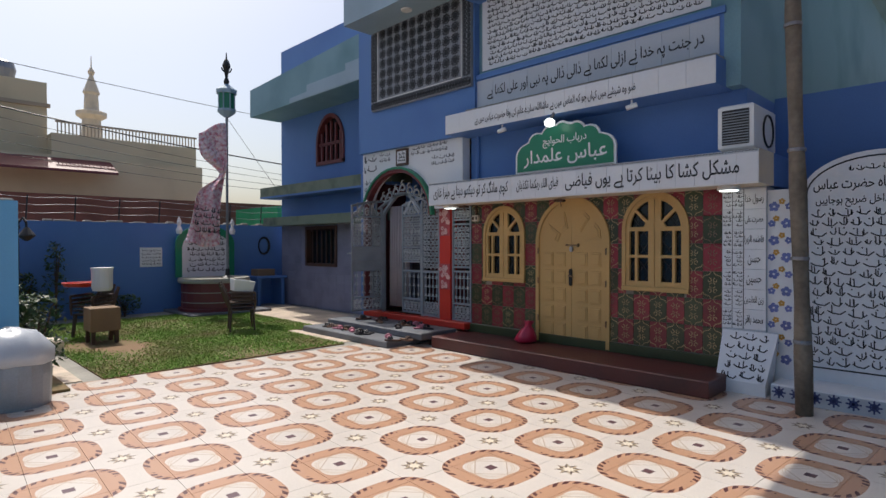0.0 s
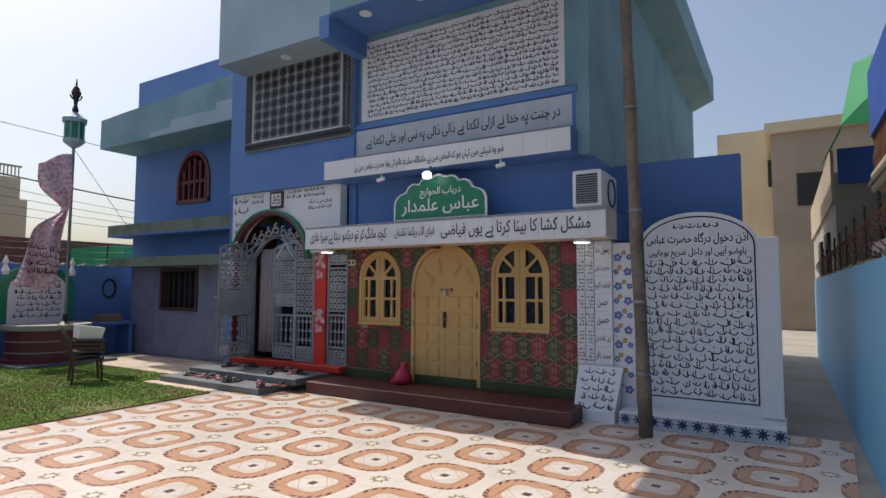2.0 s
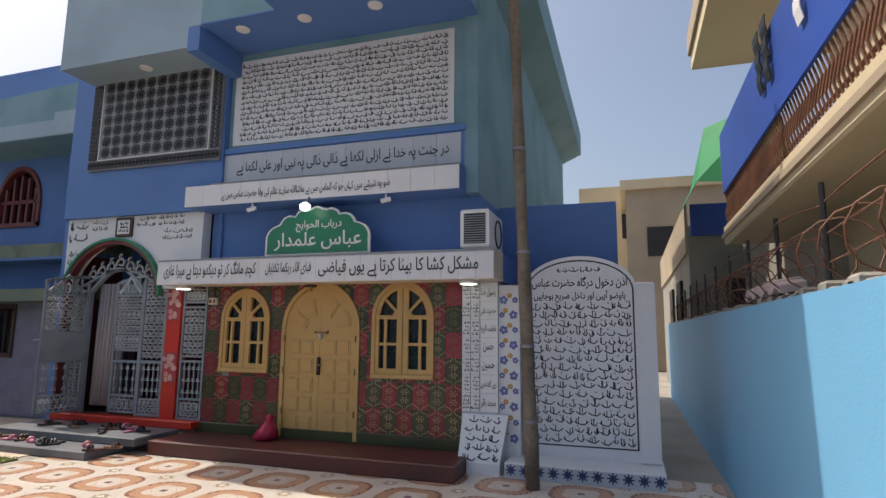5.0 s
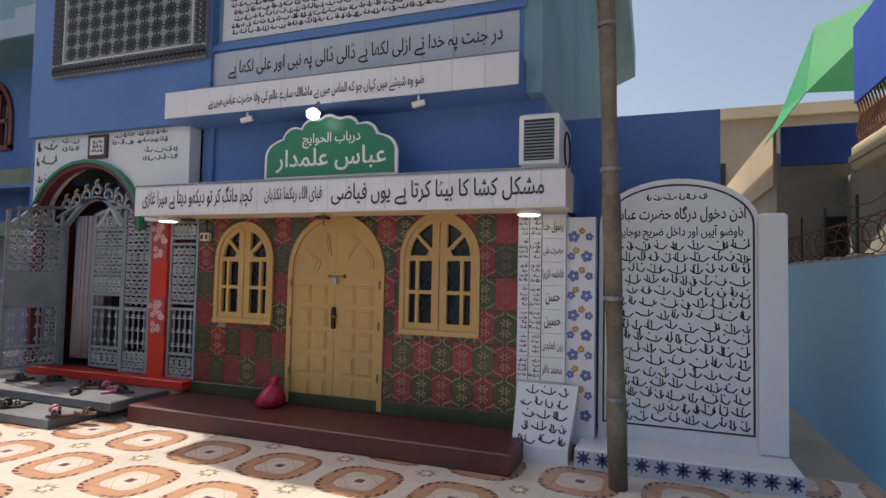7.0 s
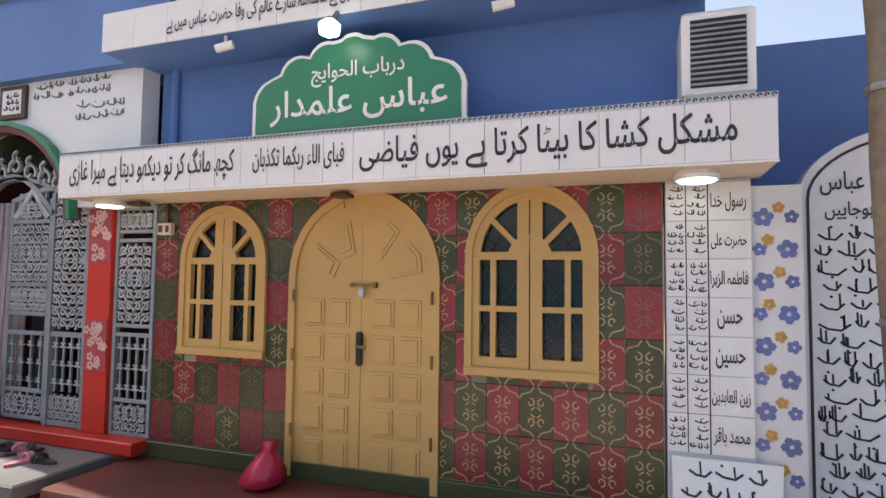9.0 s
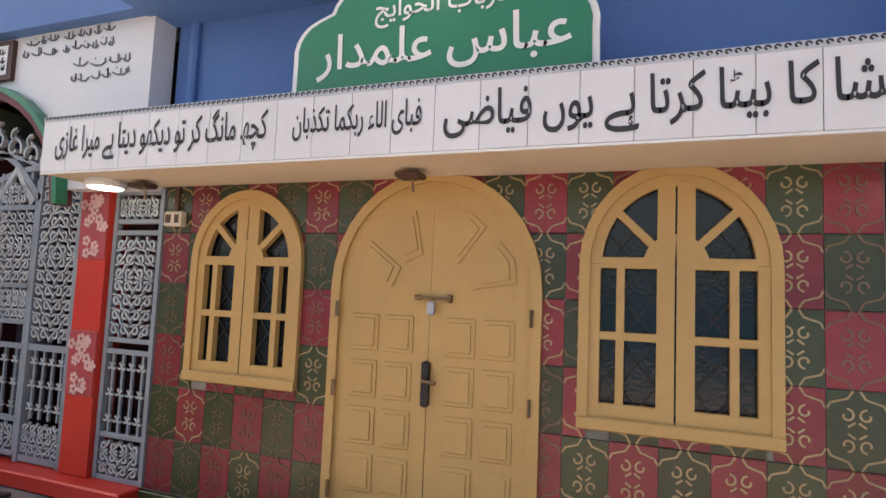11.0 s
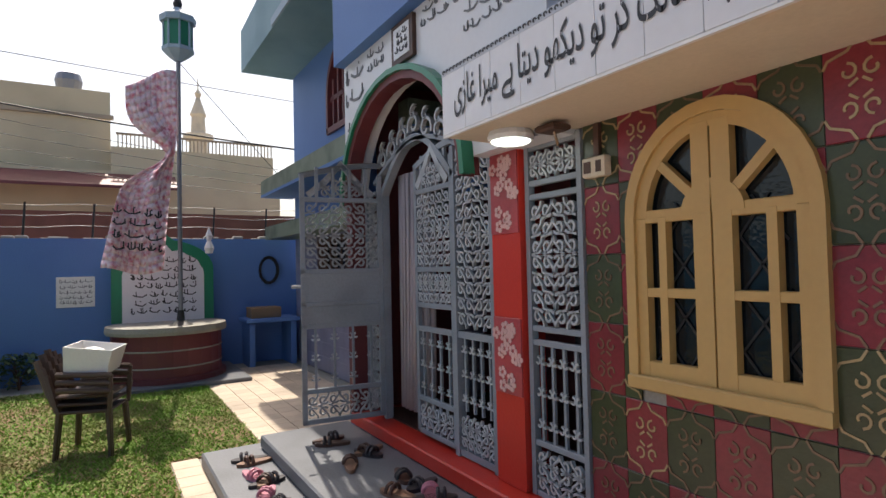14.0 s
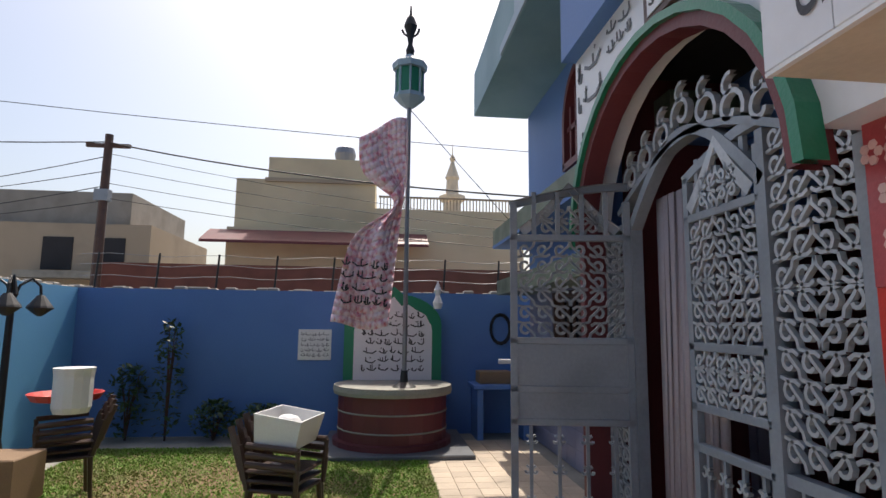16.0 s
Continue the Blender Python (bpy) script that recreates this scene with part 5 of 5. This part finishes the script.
def leafy(name, x, y, spread, height, count, size, label, rng):
    ob = tagged(new(name), label, "shrub", "planting bed")
    s = Shape()
    for k in range(6):
        a = rng.uniform(0, 6.28)
        s.tube([(0, 0, 0), (0.2 * spread * math.cos(a), 0.2 * spread * math.sin(a), height * 0.5), (0.6 * spread * math.cos(a), 0.6 * spread * math.sin(a), height * rng.uniform(0.7, 1))], [0.014, 0.009, 0.004], BROWN, 5)
    s.put("stems", ob)
    s = Shape()
    for _ in range(count):
        a, r, h = rng.uniform(0, 6.28), spread * math.sqrt(rng.random()), rng.random() ** 0.7
        r *= 0.5 + 0.6 * math.sin(math.pi * min(1, h * 0.9 + 0.08)) * rng.uniform(0.6, 1.2)
        c = Vector((r * math.cos(a), r * math.sin(a), 0.05 + h * height))
        d = Vector((rng.uniform(-1, 1), rng.uniform(-1, 1), rng.uniform(-0.6, 0.8))).normalized()
        e = d.cross(Vector((rng.uniform(-1, 1), rng.uniform(-1, 1), 1))).normalized()
        q = size * rng.uniform(0.6, 1.3)
        s.face([c - d * q, c + e * q * 0.4, c + d * q, c - e * q * 0.4], LEAF)
    s.put("leaves", ob, kind="stuff")
    ob.location = (x, y, 0)


r4 = random.Random(8)
for x, y, sp, h, n in ((-3.0, -5.15, 0.28, 0.9, 500), (-3.9, -5.2, 0.3, 0.7, 500), (-4.8, -5.2, 0.3, 0.9, 500), (-5.8, -5.2, 0.3, 0.6, 400), (-8.45, -4.5, 0.25, 0.9, 350), (-8.4, -4.0, 0.2, 1.5, 300), (-8.4, -3.4, 0.3, 0.45, 350), (-8.4, -2.8, 0.3, 0.4, 300)):
    leafy("shrub", x, y, sp, h, n, 0.05, "green leafy shrub in the planting bed by the wall", r4)
Shape().box(-8.68, -5.34, -0.02, -2.2, -5.0, 0.03, SOIL).put("planting_bed", label="strip of dark soil along the garden wall", category="soil", kind="structure")
# drum with a cover near the wall corner
drum = tagged(new("water_drum"), "grey drum under a patterned plastic cover", "drum")
Shape().lathe([(0.30, 0), (0.31, 0.3), (0.30, 0.45)], -2.0, -5.5, GREY_METAL, 18).put("body", drum)
s = Shape().lathe([(0.33, 0.40), (0.32, 0.52), (0.22, 0.66), (0.05, 0.72)], -2.0, -5.5, GREY_TILE, 18)
s.v = [(x + r4.uniform(-0.02, 0.02), y + r4.uniform(-0.02, 0.02), z + r4.uniform(-0.02, 0.02)) for x, y, z in s.v]
s.put("cover", drum, smooth=True)

# ---- wire on the walls ----
s = Shape()
for k in range(9):
    y = -5.2 + k * 0.8
    s.tube([(-8.8, y, 1.9), (-8.8, y + 0.03, 2.45)], 0.015, BLACK, 6)
for z in (2.12, 2.28, 2.42):
    s.tube([(-8.8, -5.4 + k * 0.4, z + 0.02 * math.sin(k * 1.7)) for k in range(17)], 0.005, STEEL, 4)
s.put("barbed_wire", label="strands of barbed wire on posts above the wall", category="wire")
s = Shape()
for k in range(14):
    y = -6 + k * 1.0
    s.tube([(5.2, y, 1.7), (5.2, y, 2.3)], 0.014, BLACK, 6)
for z in (1.9, 2.05, 2.22):
    s.tube([(5.2 + 0.02 * math.sin(k * 2.2), -6.5 + k * 0.4, z + 0.03 * math.sin(k * 1.3)) for k in range(36)], 0.005, RUST, 4)
s.tube([(5.2 + 0.16 * math.cos(k * 0.55), -6 + k * 0.03, 1.92 + 0.16 * math.sin(k * 0.55)) for k in range(420)], 0.005, RUST, 4)
s.put("razor_wire", label="rusty coils of razor wire on the light blue wall", category="wire")


s = Shape()
for k in range(14):
    y0, y1 = -2.35 + k * 0.08, -2.27 + k * 0.08
    a0, a1 = 1.76 + 0.05 * math.sin(k * 0.9) ** 2, 1.76 + 0.05 * math.sin((k + 1) * 0.9) ** 2
    s.face([(5.12, y0, a0), (5.12, y1, a1), (5.27, y1, a1 + 0.02), (5.27, y0, a0 + 0.03)], CLOTH)
q = s.put("torn_sheet", label="torn pale sheeting lying on the wall top", category="sheet")
q.modifiers.new("thick", "SOLIDIFY").thickness = 0.05


# ---- neighbouring houses ----
def ledge_house(name, label, parts, category="house"):
    ob = tagged(new(name), label, category)
    for part, s in parts:
        s.put(part, ob)
    return ob


s = Shape().box(6.2, 0.5, 0, 12, 12, 3.1, CONCRETE)
b = Shape().box(5.5, -5.5, 2.72, 6.4, 2.2, 2.98, YELLOW_HOUSE, 0.02).box(5.47, -5.5, 2.8, 5.5, 2.2, 2.86, BEIGE_HOUSE)
rail = Shape()
rail.tube([(5.55, -5.4, 3.62), (5.55, 2.1, 3.62)], 0.02, RUST, 6).tube([(5.55, -5.4, 3.06), (5.55, 2.1, 3.06)], 0.018, RUST, 6)
for k in range(94):
    y = -5.35 + k * 0.08
    rail.tube([(5.55, y, 2.98), (5.53, y + 0.03, 3.13), (5.55, y - 0.03, 3.29), (5.53, y + 0.03, 3.46), (5.55, y, 3.64)], 0.011, RUST, 5)
t = Shape().box(5.50, -5.0, 3.42, 5.53, 2.1, 4.25, TARP)
roof = Shape().box(5.35, -6, 5.9, 12, 3.5, 6.15, YELLOW_HOUSE).box(5.3, -6, 6.15, 12, 3.5, 6.5, BEIGE_HOUSE)
back = Shape().box(6.4, -6, 0, 12, 0.5, 6.0, YELLOW_HOUSE)
ledge_house("balcony_house", "yellow plaster house with a railed balcony and blue tarpaulin", [("wall", s), ("balcony", b), ("railing", rail), ("tarpaulin", t), ("roof", roof), ("back_wall", back)])
for y, mat in ((-0.6, BLACK), (-0.9, BLACK), (-1.9, WHITE)):
    s = Shape()
    for k in range(6):
        s.face([(5.46, y - 0.1, 4.35 - k * 0.1), (5.46 + 0.02 * (k % 2), y - 0.1, 4.25 - k * 0.1), (5.46 + 0.02 * (k % 2), y + 0.12 - 0.015 * k, 4.25 - k * 0.1), (5.46, y + 0.12 - 0.015 * k, 4.35 - k * 0.1)], mat)
    q = s.put("laundry", label="garment hung over the balcony tarpaulin to dry", category="laundry", group="laundry")
    q.modifiers.new("thick", "SOLIDIFY").thickness = 0.008
s = Shape()
for pts3 in ([(5.3, 3.2, 3.9), (6.6, 2.4, 3.6), (6.3, 2.6, 4.9), (5.5, 3.6, 4.9)], [(5.3, 3.2, 3.9), (5.5, 3.6, 4.9), (5.4, 5.2, 4.2), (5.1, 4.8, 3.6)]):
    s.face(pts3, NET)
net = s.put("shade_net", label="green shade net stretched between the houses", category="net")
net.modifiers.new("thick", "SOLIDIFY").thickness = 0.01
s = Shape().box(5.3, 5.0, 0, 9, 14, 3.5, CONCRETE).box(5.25, 5.0, 3.0, 5.3, 14, 3.9, BEIGE_HOUSE).box(5.35, 4.95, 3.3, 7, 5.0, 3.9, TARP)
# house windows are flat boxes in the near-black of unlit rooms
w2 = Shape().box(5.24, 6.5, 1.5, 5.3, 7.5, 2.6, UNLIT).box(5.24, 9.0, 1.5, 5.3, 10.0, 2.6, UNLIT).box(5.9, 4.93, 1.6, 6.6, 5.0, 2.5, UNLIT)
ledge_house("grey_house", "raw grey concrete house across the passage", [("wall", s), ("window", w2)])
s = Shape().box(4.2, 18, 0, 12, 26, 7.4, BEIGE_HOUSE).box(4.0, 17.8, 7.4, 12, 26, 7.8, YELLOW_HOUSE)
w2 = Shape().box(5.0, 17.95, 4.6, 6.0, 18, 5.8, UNLIT).box(7.5, 17.95, 4.6, 8.6, 18, 5.8, UNLIT)
ledge_house("beige_house", "beige plaster house far down the passage", [("wall", s), ("window", w2)])
s = Shape().box(2.0, 22, 0, 5.2, 30, 8.6, YELLOW_HOUSE)
w2 = Shape().box(4.0, 21.95, 6.0, 4.8, 22, 7.2, UNLIT)
ledge_house("rear_house", "cream house rising behind the blue wall", [("wall", s), ("window", w2)])
# houses beyond the west wall
HX = -22
s = Shape().box(HX - 8, -7.0, 0, HX, 4.2, 5.0, YELLOW_HOUSE).box(HX - 8, -7.0, 5.0, HX - 1, -1.6, 7.1, YELLOW_HOUSE).box(HX - 8, -5.8, 7.1, HX - 1, -1.6, 8.0, YELLOW_HOUSE).box(HX - 1.05, -5.9, 7.0, HX - 0.9, -1.5, 7.15, BEIGE_HOUSE).box(HX - 2, -1.6, 5.0, HX - 0.2, 4.0, 5.9, YELLOW_HOUSE)
aw = Shape()
aw.face([(HX, -7.6, 4.9), (HX, 0.4, 4.9), (HX + 1.2, 0.4, 4.35), (HX + 1.2, -7.6, 4.35)], MAROON)
aw.face([(HX, -7.6, 4.8), (HX + 1.2, -7.6, 4.25), (HX + 1.2, 0.4, 4.25), (HX, 0.4, 4.8)], MAROON)
aw.face([(HX + 1.2, -7.6, 4.35), (HX + 1.2, 0.4, 4.35), (HX + 1.2, 0.4, 4.25), (HX + 1.2, -7.6, 4.25)], MAROON)
rl = Shape()
for k in range(42):
    rl.box(HX - 0.3, -1.4 + k * 0.13, 5.9, HX - 0.26, -1.36 + k * 0.13, 6.35, BEIGE_HOUSE)
rl.box(HX - 0.32, -1.45, 6.35, HX - 0.24, 4.05, 6.42, BEIGE_HOUSE)
dish = Shape().lathe([(0.05, 8.0), (0.38, 8.15), (0.45, 8.5), (0.38, 8.75), (0.05, 8.9)], HX - 2, -2.9, STEEL, 14)
ledge_house("yellow_house", "pale yellow two storey house with a maroon awning", [("wall", s), ("awning", aw), ("railing", rl), ("water_tank", dish)])
Shape().box(-17.2, -9, 0, -17, 8, 3.1, BRICK_RED).put("brick_boundary", label="red brown boundary wall beyond the garden", category="wall", kind="structure")
mina = tagged(new("minaret"), "pale stone minaret with a balcony and a spire", "minaret")
Shape().lathe([(0.6, 0), (0.6, 9.0), (0.9, 9.4), (0.95, 9.9), (0.62, 10.0), (0.55, 12.0), (0.9, 12.3), (0.9, 12.6), (0.45, 12.8), (0.40, 14.0), (0.5, 14.2), (0.22, 15.2), (0.12, 15.6), (0.22, 15.9), (0.04, 16.3), (0.02, 17.2)], -38, 3.4, CREAM, 12).put("tower", mina, m=Matrix.Diagonal((1, 1, 0.8, 1)))
s = Shape().box(-34, -26, 0, -26, -11.2, 5.6, BEIGE_HOUSE).box(-26, -16, 3.2, -25, -11.0, 3.5, WOOD_GREY).box(-34, -20, 5.6, -27, -12.5, 7.2, CONCRETE)
w2 = Shape().box(-26.0, -15.5, 3.6, -25.95, -14.3, 5.0, UNLIT).box(-26.0, -13.4, 3.6, -25.95, -12.2, 5.0, UNLIT)
ledge_house("grey_flats", "weathered grey flats with an open gallery", [("wall", s), ("window", w2)])
s = Shape().box(-60, -18, 0, -52, -4, 6.2, WOOD_GREY).box(-60, 4, 0, -50, 14, 5.4, BEIGE_HOUSE)
ledge_house("far_houses", "low pale houses in the distance", [("wall", s)], "house")
Shape().box(-15, 2.6, 0, -12, 6, 2.7, NET).put("green_shed", label="green covered shed beyond the wall", category="shed")
up = tagged(new("utility_pole"), "dark utility pole with crossarm and tangled cables", "utility pole")
Shape().tube([(-16, -8.6, 0), (-16, -8.55, 6.4)], [0.14, 0.10], BROWN, 10).put("shaft", up)
Shape().box(-16.05, -9.1, 6.05, -15.95, -8.0, 6.15, BROWN).put("crossarm", up)
Shape().box(-16.1, -8.75, 4.6, -15.85, -8.4, 4.9, GREY_METAL).put("junction_box", up)
s = Shape()
def cable(a, b, sag, r=0.014):
    a, b = Vector(a), Vector(b)
    s.tube([a.lerp(b, k / 12) - Vector((0, 0, sag * 4 * (k / 12) * (1 - k / 12))) for k in range(13)], r, BLACK, 4)
cable((-16, -8.6, 6.2), (-9.5, 3.5, 3.55), 0.25, 0.022)
cable((-16, -30, 6.6), (-16, -8.6, 6.2), 0.4, 0.02)
cable((-18, -30, 9.5), (-16, 12, 6.2), 0.5, 0.012)
for k, z in enumerate((5.9, 5.5, 5.1, 4.7)):
    cable((-16, -8.6, z), (-20, 12, 4.6 - 0.2 * k), 0.4, 0.010)
    cable((-16, -8.6, z - 0.1), (-24, -26, z - 0.4 + 0.5 * (k % 2)), 0.3, 0.012)
cable((FXP, FYP, 4.25), (-8.8, 1.6, 2.0), 0.02, 0.005)
s.put("cables", label="sagging black cables strung from the utility pole", category="cable")

# ---- grass ----
rg = random.Random(4)
s = Shape()
for _ in range(110000):
    x, y = rg.uniform(LAWN_X0, LAWN_X1), rg.uniform(LAWN_Y0, LAWN_Y1)
    if x > -4.2 and y > -1.45:
        continue
    dry = noise.noise(Vector((x * 0.7, y * 0.9, 3)))
    if rg.random() < 0.12 + 1.5 * dry:
        continue
    h, a, w3 = rg.uniform(0.008, 0.024), rg.uniform(0, 6.28), rg.uniform(0.006, 0.012)
    dx, dy = w3 * math.cos(a), w3 * math.sin(a)
    s.face([(x - dx, y - dy, 0.01), (x + dx, y + dy, 0.01), (x + rg.uniform(-0.03, 0.03), y + rg.uniform(-0.03, 0.03), 0.012 + h)], GRASS)
s.put("grass", label="short uneven blades of lawn grass", category="grass", kind="stuff")

# ---- pieces: wall tiles, path tiles, floor tiles ----
def relief_tile(name, glaze, line):
    s = Shape().box(0.0015, -0.008, 0.0015, 0.1985, 0.0, 0.2985, glaze, 0.003)
    for sx in (-1, 1):
        for sz in (-1, 1):
            s.line(spiral(0.1 + sx * 0.032, 0.15 + sz * 0.055, 0.026, math.pi / 2 * sz, sx * sz * 5.2, 9, 0.6), 0.008, -0.012, -0.008, line)
            s.line([(0.1 + sx * 0.098, 0.15 + sz * 0.075), (0.1 + sx * 0.085, 0.15 + sz * 0.10), (0.1 + sx * 0.03, 0.15 + sz * 0.118), (0.1 + sx * 0.012, 0.15 + sz * 0.148)], 0.008, -0.012, -0.008, line)
            s.line([(0.1 + sx * 0.006, 0.15 + sz * 0.03), (0.1 + sx * 0.03, 0.15 + sz * 0.012)], 0.008, -0.012, -0.008, line)
    return s.mesh(name)


TILES = {(c, g): relief_tile("tile", (RED_TILE, GREEN_TILE)[c], (DULL, GOLD)[g]) for c in (0, 1) for g in (0, 1)}


def hole_at(x, z):
    for h in (DOOR, WIN_L, WIN_R):
        cx, half, z0, sp = (h[0][0] + h[-1][0]) / 2, (h[-1][0] - h[0][0]) / 2, h[0][1], h[1][1]
        rise = max(q for _, q in h) - sp
        if z < z0 - 0.001:
            continue
        if z <= sp and abs(x - cx) < half:
            return cx, half, z0, sp, rise
        if z > sp and ((x - cx) / half) ** 2 + ((z - sp) / rise) ** 2 < 1:
            return cx, half, z0, sp, rise
    return None


def cut_tile(me, x0, z0):
    """A tile trimmed where it runs into an opening."""
    probe = [(x0 + a * 0.2, z0 + b * 0.3) for a in (0.02, 0.25, 0.5, 0.75, 0.98) for b in (0.02, 0.25, 0.5, 0.75, 0.98)]
    hits = [p for p in probe if hole_at(*p)]
    if not hits:
        return me
    if len(hits) == len(probe):
        return None
    cx, half, hz, sp, rise = hole_at(*hits[0])
    mx, mz = x0 + 0.1, z0 + 0.15
    if mz < sp:
        options = [((cx - half, mz), (-1, 0)), ((cx + half, mz), (1, 0)), ((mx, hz), (0, -1))]
    else:
        w = math.atan2((mz - sp) / rise, (mx - cx) / half)
        n = Vector((math.cos(w) / half, math.sin(w) / rise)).normalized()
        options = [((cx + half * math.cos(w), sp + rise * math.sin(w)), (n.x, n.y))]
    best = max(options, key=lambda o: sum((p[0] - o[0][0]) * o[1][0] + (p[1] - o[0][1]) * o[1][1] > 0 for p in probe if not hole_at(*p)) - 2 * sum((p[0] - o[0][0]) * o[1][0] + (p[1] - o[0][1]) * o[1][1] > 0.02 for p in hits))
    (px, pz), (nx, nz) = best
    bm = bmesh.new()
    bm.from_mesh(me)
    bmesh.ops.bisect_plane(bm, geom=bm.verts[:] + bm.edges[:] + bm.faces[:], plane_co=(px - x0, 0, pz - z0), plane_no=(nx, 0, nz), clear_inner=True)
    out = me.copy()
    bm.to_mesh(out)
    bm.free()
    return out if len(out.polygons) else None


rt = random.Random(17)
for r in range(6):
    for c in range(18):
        x, z = -1.235 + c * 0.2, 0.295 + r * 0.3
        gold = 1 if (x > 1.0 and z < 0.95) or (z > 1.75 and rt.random() < 0.55) or rt.random() < 0.4 else 0
        me = cut_tile(TILES[((r + c) % 2, gold)], x, z)
        if me:
            t = new("tile", me)
            t.parent, t.location = wall_front, (x, 0.002, z)
for i in range(2):
    me = Shape().box(0.001, 0, 0, 0.197, 0.19, 0.012, PATH_TILE, 0.003).mesh("tile")
count = 0
for x0, x1, y0, y1 in ((-8.6, -2.5, -5.0, -4.62), (-8.2, -4.2, -0.74, 0.78), (-4.2, -2.5, -1.44, -1.26)):
    nx, ny = int((x1 - x0) / 0.2), max(1, int((y1 - y0) / 0.193))
    for i in range(nx):
        for j in range(ny):
            if x0 + i * 0.2 > -4.1 and -1.26 < y0 + j * 0.193:
                continue
            if count < 290:
                t = new("tile", me)
                t.parent, t.location = path, (x0 + i * 0.2, y0 + j * 0.193, -0.004)
                count += 1
near, rest = [], Shape()
half_p = PITCH / 2
cT, sT = math.cos(FTURN), math.sin(FTURN)
for i in range(-7, 22):
    for j in range(-22, 5):
        u, v = i * half_p, j * half_p
        cx, cy = FX + u * cT - v * sT, FY + u * sT + v * cT
        if -2.45 < cx < 5.0 and -8.6 < cy < 0.45:
            near.append((abs(cx - 1.5) + abs(cy + 1.8), cx, cy))
near.sort()
me = Shape().box(-half_p / 2 + 0.001, -half_p / 2 + 0.001, -0.006, half_p / 2 - 0.001, half_p / 2 - 0.001, 0.002, FLOOR_PRINT, 0.0012).mesh("tile")
for k, (_, cx, cy) in enumerate(near):
    if k < 290:
        t = new("tile", me)
        t.parent, t.matrix_basis = pavement, pose(cx, cy, 0, 0, 0, math.degrees(FTURN))
    else:
        base = Shape().box(-half_p / 2 + 0.001, -half_p / 2 + 0.001, -0.006, half_p / 2 - 0.001, half_p / 2 - 0.001, 0.002, FLOOR_PRINT, 0.0012)
        o = len(rest.v)
        rest.slot(FLOOR_PRINT)
        rest.v += [(cx + x * cT - y * sT, cy + x * sT + y * cT, z) for x, y, z in base.v]
        rest.f += [[q + o for q in f] for f in base.f]
        rest.m += base.m
rest.put("outer_tiles", pavement, kind="stuff")
